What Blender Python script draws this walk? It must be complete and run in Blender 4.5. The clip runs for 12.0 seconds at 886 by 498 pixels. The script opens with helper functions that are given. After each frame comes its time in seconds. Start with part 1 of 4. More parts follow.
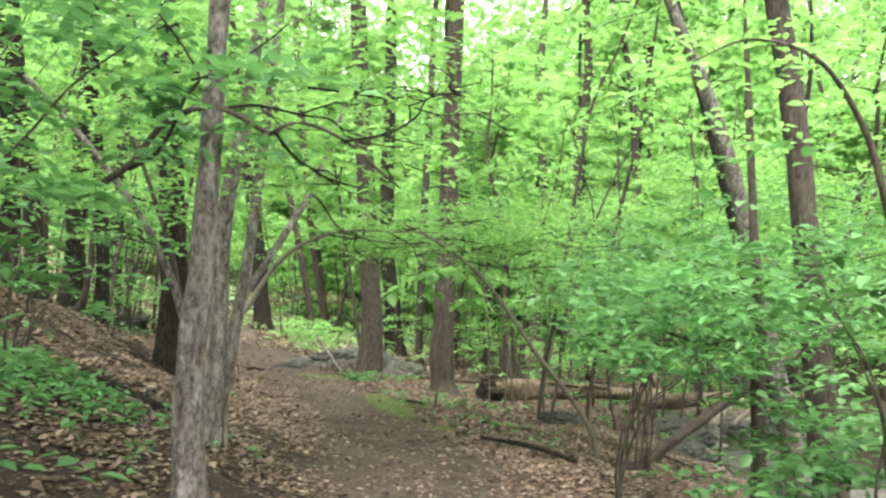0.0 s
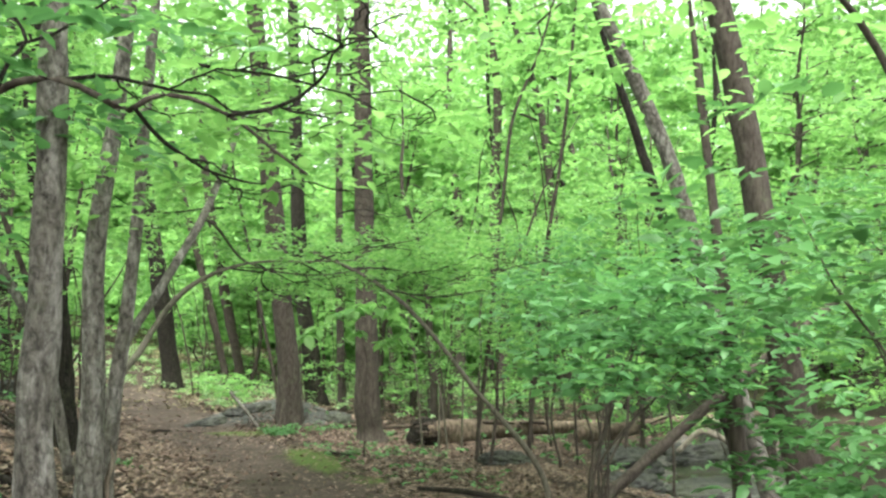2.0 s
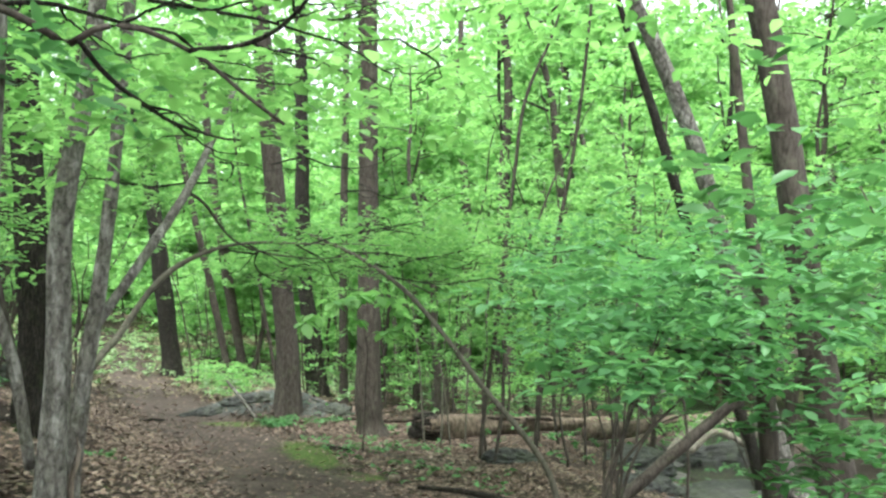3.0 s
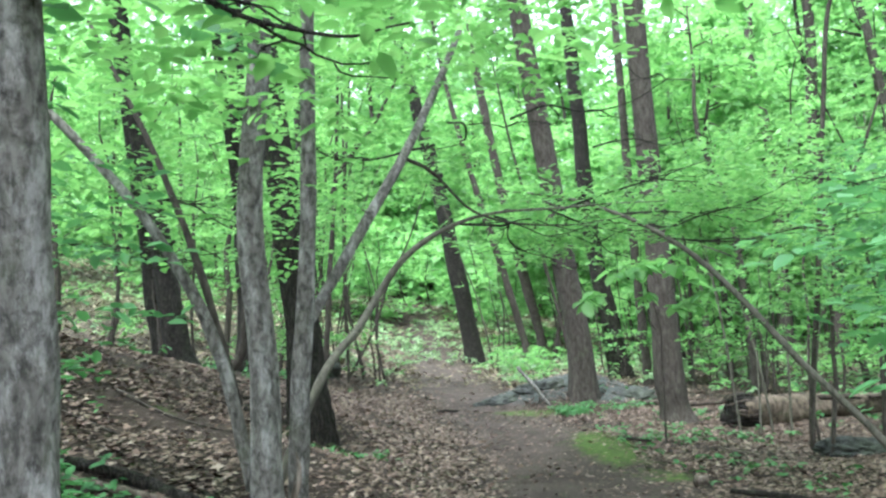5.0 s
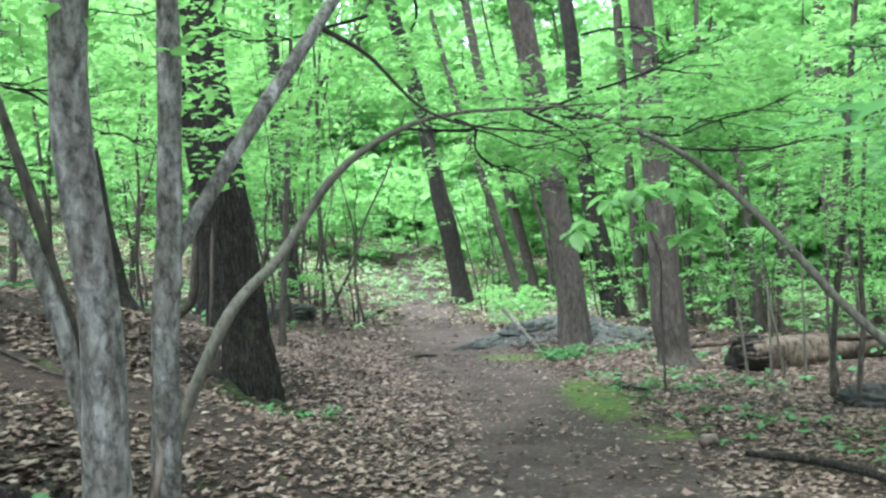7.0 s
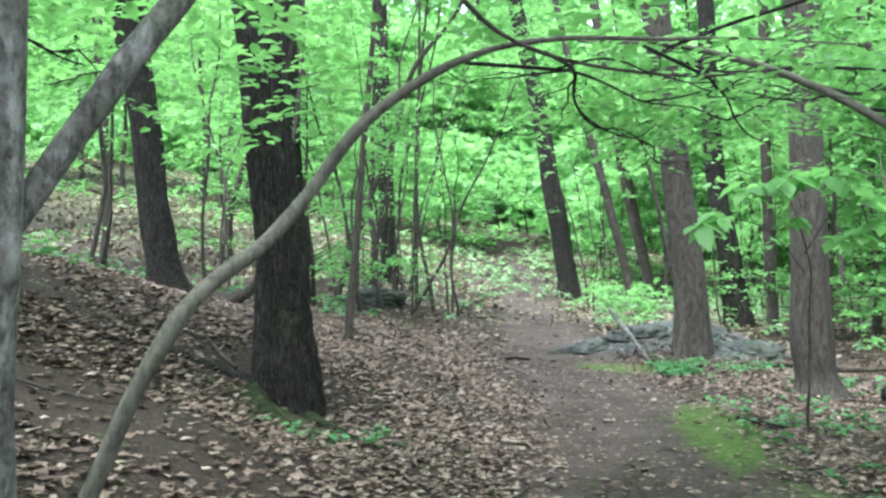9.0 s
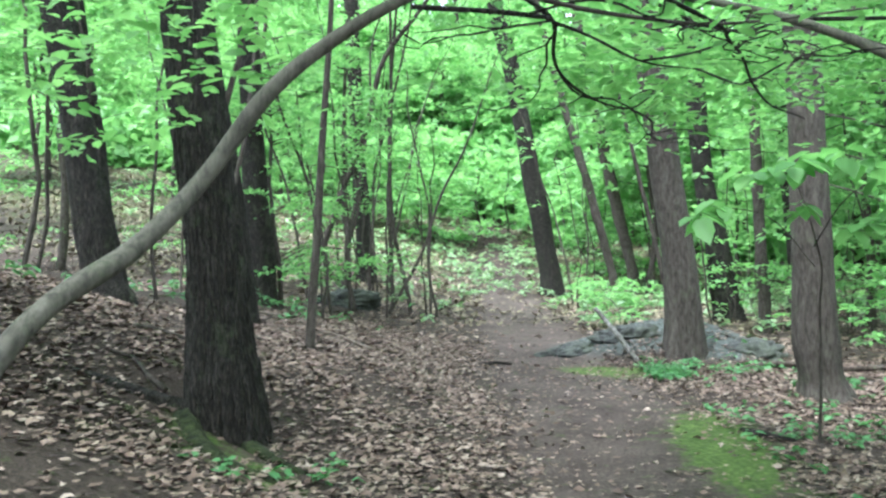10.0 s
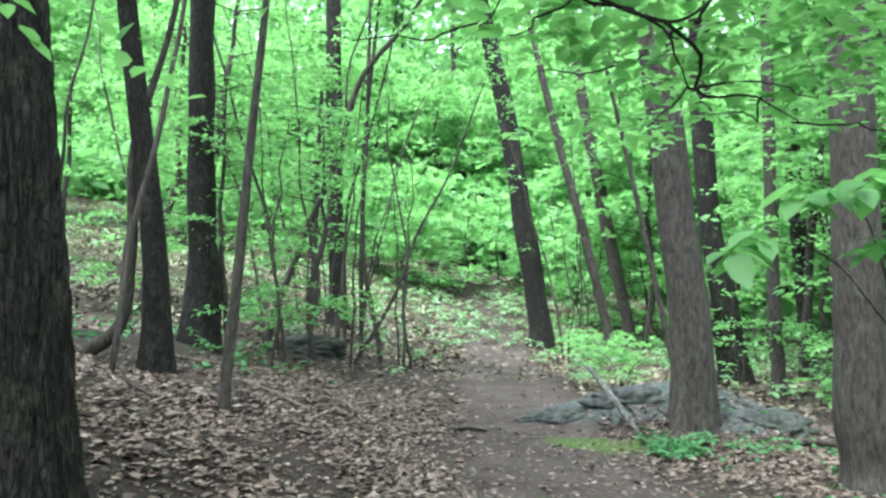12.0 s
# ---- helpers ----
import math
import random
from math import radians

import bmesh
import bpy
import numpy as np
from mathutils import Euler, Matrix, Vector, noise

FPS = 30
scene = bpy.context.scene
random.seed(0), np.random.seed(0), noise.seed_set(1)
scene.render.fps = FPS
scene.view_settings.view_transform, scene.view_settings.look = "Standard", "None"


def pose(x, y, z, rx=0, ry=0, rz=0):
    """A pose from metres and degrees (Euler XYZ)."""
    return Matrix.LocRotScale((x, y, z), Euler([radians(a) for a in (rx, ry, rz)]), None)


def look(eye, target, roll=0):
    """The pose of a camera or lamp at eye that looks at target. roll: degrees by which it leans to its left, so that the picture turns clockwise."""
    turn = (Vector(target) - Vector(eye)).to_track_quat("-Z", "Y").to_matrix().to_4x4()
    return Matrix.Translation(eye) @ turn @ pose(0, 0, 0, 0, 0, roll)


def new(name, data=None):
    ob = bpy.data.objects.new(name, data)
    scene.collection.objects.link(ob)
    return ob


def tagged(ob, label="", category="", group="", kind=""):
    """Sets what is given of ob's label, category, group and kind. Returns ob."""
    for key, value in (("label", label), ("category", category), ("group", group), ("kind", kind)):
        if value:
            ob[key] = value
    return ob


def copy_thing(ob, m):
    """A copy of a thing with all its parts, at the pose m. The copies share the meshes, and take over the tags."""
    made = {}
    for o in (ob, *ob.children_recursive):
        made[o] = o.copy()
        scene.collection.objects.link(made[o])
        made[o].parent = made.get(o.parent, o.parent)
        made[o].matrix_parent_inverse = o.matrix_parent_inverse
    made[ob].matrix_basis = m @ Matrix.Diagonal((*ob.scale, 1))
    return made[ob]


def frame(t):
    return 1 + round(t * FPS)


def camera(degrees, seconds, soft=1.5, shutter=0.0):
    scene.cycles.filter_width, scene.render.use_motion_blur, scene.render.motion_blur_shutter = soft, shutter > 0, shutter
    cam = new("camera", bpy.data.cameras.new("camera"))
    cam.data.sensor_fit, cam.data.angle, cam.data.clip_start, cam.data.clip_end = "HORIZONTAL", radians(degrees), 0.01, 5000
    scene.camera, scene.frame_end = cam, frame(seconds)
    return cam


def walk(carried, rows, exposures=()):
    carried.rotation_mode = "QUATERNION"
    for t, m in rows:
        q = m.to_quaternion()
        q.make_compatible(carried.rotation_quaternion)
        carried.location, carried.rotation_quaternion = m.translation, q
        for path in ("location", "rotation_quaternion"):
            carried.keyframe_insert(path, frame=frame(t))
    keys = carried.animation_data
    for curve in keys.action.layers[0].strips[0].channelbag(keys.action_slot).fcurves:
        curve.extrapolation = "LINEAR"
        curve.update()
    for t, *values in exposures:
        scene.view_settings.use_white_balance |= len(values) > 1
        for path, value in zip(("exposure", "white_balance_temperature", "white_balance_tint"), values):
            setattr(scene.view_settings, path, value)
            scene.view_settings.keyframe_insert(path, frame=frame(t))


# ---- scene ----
cam = camera(55.0, 12.0, soft=2.5)
PATH = [
    (0, (0.071, -0.000, 1.615), (0.372, 4.980, 1.944), 3.14),
    (0.5, (0.099, 0.264, 1.553), (0.364, 5.230, 2.078), -0.65),
    (1, (0.093, 0.533, 1.537), (0.184, 5.507, 2.039), 1.41),
    (1.5, (0.071, 0.811, 1.529), (0.721, 5.741, 2.058), 0.02),
    (2, (0.105, 1.073, 1.498), (0.887, 5.975, 2.096), -0.85),
    (2.5, (0.160, 1.364, 1.480), (0.771, 6.296, 2.024), 1.01),
    (2.7, (0.180, 1.483, 1.477), (0.957, 6.390, 2.040), 0.68),
    (4.3, (0.459, 2.393, 1.511), (0.588, 7.364, 2.037), -4.75),
    (4.5, (0.504, 2.552, 1.510), (0.446, 7.516, 2.108), -4.28),
    (5, (0.537, 2.950, 1.490), (-0.465, 7.824, 1.976), -3.42),
    (5.5, (0.492, 3.315, 1.485), (-0.842, 8.111, 1.955), -2.38),
    (6, (0.565, 3.664, 1.438), (-0.830, 8.438, 1.955), -1.64),
    (6.5, (0.567, 4.021, 1.412), (-0.739, 8.845, 1.588), -1.91),
    (7, (0.536, 4.365, 1.424), (-0.465, 9.262, 1.564), -3.94),
    (7.5, (0.546, 4.731, 1.414), (-0.600, 9.596, 1.565), -3.36),
    (7.7, (0.526, 4.880, 1.419), (-0.775, 9.707, 1.523), -2.29),
    (9.3, (0.353, 6.204, 1.477), (-1.297, 10.923, 1.562), -0.67),
    (9.5, (0.317, 6.380, 1.495), (-1.261, 11.124, 1.554), -1.20),
    (10, (0.238, 6.784, 1.473), (-1.310, 11.537, 1.546), -1.65),
    (10.5, (0.156, 7.207, 1.495), (-1.584, 11.894, 1.540), -1.06),
    (11, (0.033, 7.642, 1.494), (-1.706, 12.328, 1.599), -0.70),
    (11.5, (0.014, 8.113, 1.441), (-1.543, 12.854, 1.754), -1.78),
    (12, (-0.023, 8.536, 1.432), (-1.531, 13.291, 1.783), 0.21),
]
walk(cam, [(t, look(eye, target, roll)) for t, eye, target, roll in PATH], exposures=[(0, 2.66, 6750, 10), (2.5, 2.46, 6350, 5), (4.5, 2.62, 5520, 7), (10, 2.84, 5380, 8), (12, 2.70, 5350, 6)])

# ---- light: bright overcast sky above the canopy ----
world = bpy.data.worlds.new("sky")
scene.world = world
world.use_nodes = True
wn = world.node_tree.nodes
sky = wn.new("ShaderNodeTexSky")
sky.sky_type = "NISHITA"
sky.sun_disc = False
sky.sun_elevation, sky.sun_rotation = radians(68), radians(200)
sky.dust_density, sky.air_density, sky.ozone_density = 4.0, 1.0, 0.6
wn["Background"].inputs[1].default_value = 0.15
veil = wn.new("ShaderNodeHueSaturation")
veil.inputs["Saturation"].default_value = 0.12
world.node_tree.links.new(sky.outputs[0], veil.inputs["Color"])
world.node_tree.links.new(veil.outputs[0], wn["Background"].inputs[0])
sun = new("sun", bpy.data.lights.new("sun", "SUN"))
sun.data.energy, sun.data.angle, sun.data.color = 1.5, radians(14), (1.0, 0.96, 0.88)
sun.matrix_world = look((-4.5, -6.4, 33), (0, 6, 0))


# ---- materials ----
def material(name, rough=0.85, spec=0.3):
    m = bpy.data.materials.new(name)
    m.use_nodes = True
    n, l = m.node_tree.nodes, m.node_tree.links
    b = n["Principled BSDF"]
    b.inputs["Roughness"].default_value = rough
    b.inputs["Specular IOR Level"].default_value = spec
    return m, n, l, b


def coords(n, l, scale=(1, 1, 1)):
    tc, mp = n.new("ShaderNodeTexCoord"), n.new("ShaderNodeMapping")
    mp.inputs["Scale"].default_value = scale
    l.new(tc.outputs["Object"], mp.inputs[0])
    return mp.outputs[0]


def noise_tex(n, l, vec, scale, detail=6, rough=0.6):
    t = n.new("ShaderNodeTexNoise")
    t.inputs["Scale"].default_value, t.inputs["Detail"].default_value, t.inputs["Roughness"].default_value = scale, detail, rough
    l.new(vec, t.inputs["Vector"])
    return t.outputs["Fac"]


def ramp(n, l, fac, stops):
    r = n.new("ShaderNodeValToRGB")
    e = r.color_ramp.elements
    while len(e) < len(stops):
        e.new(0.5)
    for k, (p, c) in zip(e, stops):
        k.position, k.color = p, (*c, 1)
    l.new(fac, r.inputs[0])
    return r.outputs[0]


def mix(n, l, fac, a, b, mode="MIX"):
    x = n.new("ShaderNodeMix")
    x.data_type, x.blend_type = "RGBA", mode
    for value, slot in ((fac, 0), (a, 6), (b, 7)):
        if hasattr(value, "is_linked"):
            l.new(value, x.inputs[slot])
        else:
            x.inputs[slot].default_value = value if slot == 0 else (*value, 1)
    return x.outputs[2]


def bump(n, l, b, height, strength=0.6, distance=0.02):
    k = n.new("ShaderNodeBump")
    k.inputs["Strength"].default_value, k.inputs["Distance"].default_value = strength, distance
    l.new(height, k.inputs["Height"])
    l.new(k.outputs[0], b.inputs["Normal"])


def bark(name, dark, light, patch, stretch=0.18, scale=28, green=0.0, strength=0.8, amount=0.55, plates=0.3, blotch=0.0):
    """Bark: fine vertical furrows, broad pale patches, a little moss or lichen."""
    m, n, l, b = material(name, 0.9, 0.2)
    v = coords(n, l, (1, 1, stretch))
    warp = n.new("ShaderNodeTexNoise")
    warp.inputs["Scale"].default_value, warp.inputs["Detail"].default_value = scale * 0.35, 3
    l.new(v, warp.inputs["Vector"])
    off = n.new("ShaderNodeVectorMath")
    off.operation = "MULTIPLY_ADD"
    off.inputs[1].default_value = (0.05, 0.05, 0.05)
    l.new(warp.outputs["Color"], off.inputs[0])
    l.new(v, off.inputs[2])
    v = off.outputs[0]
    fine = noise_tex(n, l, v, scale, 8, 0.65)
    vor = n.new("ShaderNodeTexVoronoi")
    vor.feature = "DISTANCE_TO_EDGE"
    vor.inputs["Scale"].default_value = scale * 0.4
    l.new(v, vor.inputs["Vector"])
    crack = ramp(n, l, vor.outputs["Distance"], [(0.0, (0.06, 0.06, 0.06)), (0.2, (1, 1, 1))])
    col = ramp(n, l, fine, [(0.36, dark), (0.58, light)])
    broad = noise_tex(n, l, coords(n, l, (1, 1, 0.4)), 11, 8, 0.78)
    col = mix(n, l, ramp(n, l, broad, [(0.5, (0, 0, 0)), (0.62, (amount, amount, amount))]), col, patch)
    if blotch:
        spots = noise_tex(n, l, coords(n, l, (1, 1, 0.5)), 13.0, 8, 0.8)
        col = mix(n, l, ramp(n, l, spots, [(0.54, (0, 0, 0)), (0.60, (blotch, blotch, blotch))]), col, dark)
    col = mix(n, l, plates, col, crack, "MULTIPLY")
    if green:
        g = noise_tex(n, l, coords(n, l), 5.5, 6, 0.75)
        col = mix(n, l, ramp(n, l, g, [(0.55, (0, 0, 0)), (0.7, (green, green, green))]), col, (0.10, 0.13, 0.06))
    l.new(col, b.inputs["Base Color"])
    h = mix(n, l, min(0.6, plates), fine_to_col(n, l, fine), crack)
    bump(n, l, b, h, strength, 0.022)
    return m


def fine_to_col(n, l, fac):
    return ramp(n, l, fac, [(0, (0, 0, 0)), (1, (1, 1, 1))])


def leaf_material(name, a, b_, c, through_share=0.5, gloss=0.45):
    """Thin living leaf: each leaf has its own tint, and light passes through it."""
    m, n, l, b = material(name, gloss, 0.35)
    g = n.new("ShaderNodeNewGeometry")
    col = ramp(n, l, g.outputs["Random Per Island"], [(0.0, a), (0.5, b_), (1.0, c)])
    big = noise_tex(n, l, coords(n, l), 0.55, 3)
    col = mix(n, l, 0.35, col, ramp(n, l, big, [(0.3, (0.62, 0.68, 0.62)), (0.7, (1, 1, 0.95))]), "MULTIPLY")
    l.new(col, b.inputs["Base Color"])
    t = n.new("ShaderNodeBsdfTranslucent")
    l.new(mix(n, l, 0.6, col, (1.0, 1.0, 0.72), "MULTIPLY"), t.inputs[0])
    s = n.new("ShaderNodeMixShader")
    s.inputs[0].default_value = through_share
    l.new(b.outputs[0], s.inputs[1])
    l.new(t.outputs[0], s.inputs[2])
    l.new(s.outputs[0], n["Material Output"].inputs[0])
    return m


BARK_GREY = bark("bark_grey", (0.045, 0.041, 0.034), (0.16, 0.148, 0.126), (0.36, 0.347, 0.315), 0.6, 34, 0.25, 1.0, 0.6, 0.3, 0.6)
BARK_BROWN = bark("bark_brown", (0.024, 0.019, 0.015), (0.070, 0.058, 0.047), (0.108, 0.096, 0.080), 0.25, 36, 0.25, 0.8, 0.5, 0.15, 0.6)
BARK_DARK = bark("bark_dark", (0.006, 0.005, 0.004), (0.038, 0.031, 0.024), (0.085, 0.077, 0.064), 0.17, 105, 0.35, 1.0, 0.4, 0.65)
BARK_STEM = bark("bark_smooth_stem", (0.045, 0.042, 0.032), (0.10, 0.092, 0.07), (0.14, 0.13, 0.10), 0.35, 40, 0.25, 0.4, 0.5, 0.0, 0.35)
BARK_TWIG = bark("bark_twig", (0.025, 0.02, 0.016), (0.07, 0.058, 0.046), (0.10, 0.09, 0.075), 0.3, 30, 0.2, 0.5, 0.4)
DEADWOOD = bark("deadwood", (0.06, 0.047, 0.036), (0.19, 0.15, 0.115), (0.28, 0.24, 0.20), 0.12, 26, 0.15, 0.7, 0.6)
MOSSY = bark("mossy_wood", (0.008, 0.009, 0.004), (0.026, 0.032, 0.010), (0.040, 0.054, 0.015), 0.8, 34, 0.0, 1.0, 0.8)
ROTTEN = bark("rotten_wood", (0.018, 0.014, 0.011), (0.075, 0.056, 0.042), (0.15, 0.122, 0.098), 0.5, 20, 0.5, 1.0, 0.5, 0.2, 0.8)
PALEWOOD = bark("bare_pale_wood", (0.16, 0.13, 0.10), (0.34, 0.30, 0.25), (0.45, 0.41, 0.36), 0.2, 30, 0.0, 0.6, 0.5)
LOGWOOD = bark("log_wood", (0.03, 0.022, 0.016), (0.125, 0.094, 0.068), (0.20, 0.16, 0.12), 1.0, 12, 0.5, 1.0, 0.7, 0.0, 0.7)
LEAF_SUN = leaf_material("leaf_yellow_green", (0.13, 0.29, 0.085), (0.19, 0.39, 0.125), (0.26, 0.48, 0.17), 0.62)
LEAF_DEEP = leaf_material("leaf_deep_green", (0.065, 0.175, 0.065), (0.10, 0.25, 0.09), (0.14, 0.32, 0.12), 0.5)
LEAF_LOW = leaf_material("leaf_ground_plant", (0.055, 0.155, 0.05), (0.085, 0.215, 0.07), (0.125, 0.28, 0.10), 0.45)
# far undergrowth: distance haze put into a paler, greyer leaf colour
LEAF_HAZED = leaf_material("leaf_undergrowth_hazed", (0.13, 0.23, 0.10), (0.20, 0.32, 0.15), (0.29, 0.41, 0.22), 0.5)


def litter_material(name, stops):
    m, n, l, b = material(name, 0.75, 0.25)
    g = n.new("ShaderNodeNewGeometry")
    col = ramp(n, l, g.outputs["Random Per Island"], stops)
    v = noise_tex(n, l, coords(n, l), 60, 4)
    l.new(mix(n, l, 0.5, col, ramp(n, l, v, [(0.3, (0.5, 0.45, 0.4)), (0.7, (1, 1, 1))]), "MULTIPLY"), b.inputs["Base Color"])
    return m


LITTER = litter_material("dry_leaf", [(0.0, (0.032, 0.021, 0.015)), (0.3, (0.095, 0.063, 0.046)), (0.65, (0.175, 0.124, 0.094)), (0.9, (0.25, 0.19, 0.148)), (1.0, (0.32, 0.26, 0.21))])
# dry leaves of the far rise, the clearing's brighter light put into their colour
STRAW_LIT = litter_material("straw_leaf_lit", [(0.0, (0.10, 0.085, 0.05)), (0.5, (0.17, 0.15, 0.09)), (1.0, (0.27, 0.24, 0.15))])


def ground_material():
    """Forest floor: leaf litter, trodden soil where the path runs, moss and low green by attribute."""
    m, n, l, b = material("forest_floor", 0.95, 0.15)
    v = coords(n, l)
    clump = noise_tex(n, l, v, 1.3, 6, 0.65)
    scraps = noise_tex(n, l, v, 48, 9, 0.85)
    leafy = ramp(n, l, scraps, [(0.34, (0.010, 0.0075, 0.006)), (0.48, (0.034, 0.025, 0.019)), (0.58, (0.070, 0.052, 0.041)), (0.7, (0.14, 0.108, 0.085))])
    leafy = mix(n, l, 0.45, leafy, ramp(n, l, clump, [(0.3, (0.45, 0.4, 0.38)), (0.7, (1, 1, 1))]), "MULTIPLY")
    grain = noise_tex(n, l, v, 34, 8, 0.75)
    soil = ramp(n, l, grain, [(0.3, (0.031, 0.023, 0.019)), (0.5, (0.070, 0.053, 0.045)), (0.75, (0.165, 0.131, 0.111))])
    soil = mix(n, l, 0.75, soil, ramp(n, l, noise_tex(n, l, v, 1.7, 6, 0.65), [(0.35, (0.45, 0.42, 0.4)), (0.65, (1, 1, 1))]), "MULTIPLY")

    def attr(name):
        a = n.new("ShaderNodeAttribute")
        a.attribute_name = name
        return a.outputs["Fac"]

    def edge(name, lo=0.35, hi=0.65, k=0.5):
        add = n.new("ShaderNodeMath")
        add.operation = "MULTIPLY_ADD"
        l.new(noise_tex(n, l, v, 4.5, 7, 0.7), add.inputs[0])
        add.inputs[1].default_value = k
        l.new(attr(name), add.inputs[2])
        return ramp(n, l, add.outputs[0], [(lo + k * 0.5, (0, 0, 0)), (hi + k * 0.5, (1, 1, 1))])

    col = mix(n, l, edge("dirt"), leafy, soil)
    green = ramp(n, l, noise_tex(n, l, v, 22, 6, 0.7), [(0.3, (0.022, 0.036, 0.010)), (0.5, (0.06, 0.09, 0.022)), (0.7, (0.11, 0.16, 0.035))])
    col = mix(n, l, edge("moss", 0.12, 0.85, 1.3), col, green)
    mud = ramp(n, l, noise_tex(n, l, v, 7, 6), [(0.3, (0.06, 0.055, 0.05)), (0.7, (0.17, 0.16, 0.15))])
    col = mix(n, l, edge("mud"), col, mud)
    crust = ramp(n, l, noise_tex(n, l, v, 16, 9, 0.8), [(0.35, (0.02, 0.021, 0.018)), (0.5, (0.06, 0.066, 0.058)), (0.68, (0.16, 0.175, 0.16))])
    col = mix(n, l, edge("lichen", 0.3, 0.75, 0.7), col, crust)
    l.new(col, b.inputs["Base Color"])
    bump(n, l, b, mix(n, l, 0.5, fine_to_col(n, l, grain), leafy), 0.8, 0.03)
    return m


GROUND = ground_material()


def stone_material(name, lift):
    m, n, l, b = material(name, 0.9, 0.25)
    v = coords(n, l)
    col = ramp(n, l, noise_tex(n, l, v, 15, 9, 0.8), [(0.3, (0.012 * lift, 0.012 * lift, 0.011 * lift)), (0.5, (0.032 * lift, 0.033 * lift, 0.030 * lift)), (0.72, (0.10 * lift, 0.103 * lift, 0.095 * lift))])
    col = mix(n, l, ramp(n, l, noise_tex(n, l, v, 3.0, 6, 0.7), [(0.44, (0, 0, 0)), (0.6, (0.6, 0.6, 0.6))]), col, (0.05 * lift, 0.056 * lift, 0.036 * lift))
    l.new(col, b.inputs["Base Color"])
    bump(n, l, b, fine_to_col(n, l, noise_tex(n, l, v, 16, 9, 0.7)), 0.9, 0.03)
    return m


STONE = stone_material("mossy_stone", 1.0)
LICHEN = stone_material("lichen_stone", 1.3)


def water_material():
    m, n, l, b = material("shallow_water", 0.14, 0.5)
    l.new(ramp(n, l, noise_tex(n, l, coords(n, l), 5, 8, 0.75), [(0.35, (0.012, 0.011, 0.010)), (0.5, (0.035, 0.033, 0.030)), (0.65, (0.09, 0.086, 0.080))]), b.inputs["Base Color"])
    bump(n, l, b, fine_to_col(n, l, noise_tex(n, l, coords(n, l), 5, 5)), 0.5, 0.02)
    return m


WATER = water_material()


# ---- mesh building ----
def mesh_of(name, verts, faces, mat, smooth=True):
    """A mesh from an array of corners and an array of faces with one number of sides, or a list of such arrays."""
    verts = np.asarray(verts, np.float32).reshape(-1, 3)
    groups = faces if isinstance(faces, list) else [faces]
    groups = [np.asarray(f, np.int32) for f in groups if len(f)]
    me = bpy.data.meshes.new(name)
    me.vertices.add(len(verts))
    me.vertices.foreach_set("co", verts.ravel())
    sizes = np.concatenate([np.full(len(f), f.shape[1], np.int32) for f in groups])
    idx = np.concatenate([f.ravel() for f in groups])
    me.loops.add(len(idx))
    me.loops.foreach_set("vertex_index", idx)
    me.polygons.add(len(sizes))
    me.polygons.foreach_set("loop_start", np.concatenate([[0], np.cumsum(sizes)[:-1]]).astype(np.int32))
    me.polygons.foreach_set("loop_total", sizes)
    me.polygons.foreach_set("use_smooth", np.full(len(sizes), smooth))
    me.update(calc_edges=True)
    me.validate()
    me.materials.append(mat)
    return me


def spline(points, step):
    """Points of x, y, z and radius, made smooth and evenly close."""
    p = np.array(points, float)
    run = np.concatenate([[0], np.cumsum(np.linalg.norm(np.diff(p[:, :3], axis=0), axis=1) + 1e-6)])
    slope = np.gradient(p, run, axis=0)
    out = []
    for i in range(len(p) - 1):
        h = run[i + 1] - run[i]
        n = max(2, int(h / step))
        t = np.linspace(0, 1, n, endpoint=False)[:, None]
        out.append((2 * t ** 3 - 3 * t ** 2 + 1) * p[i] + (t ** 3 - 2 * t ** 2 + t) * h * slope[i] + (3 * t ** 2 - 2 * t ** 3) * p[i + 1] + (t ** 3 - t ** 2) * h * slope[i + 1])
    out.append(p[-1][None])
    return np.vstack(out)


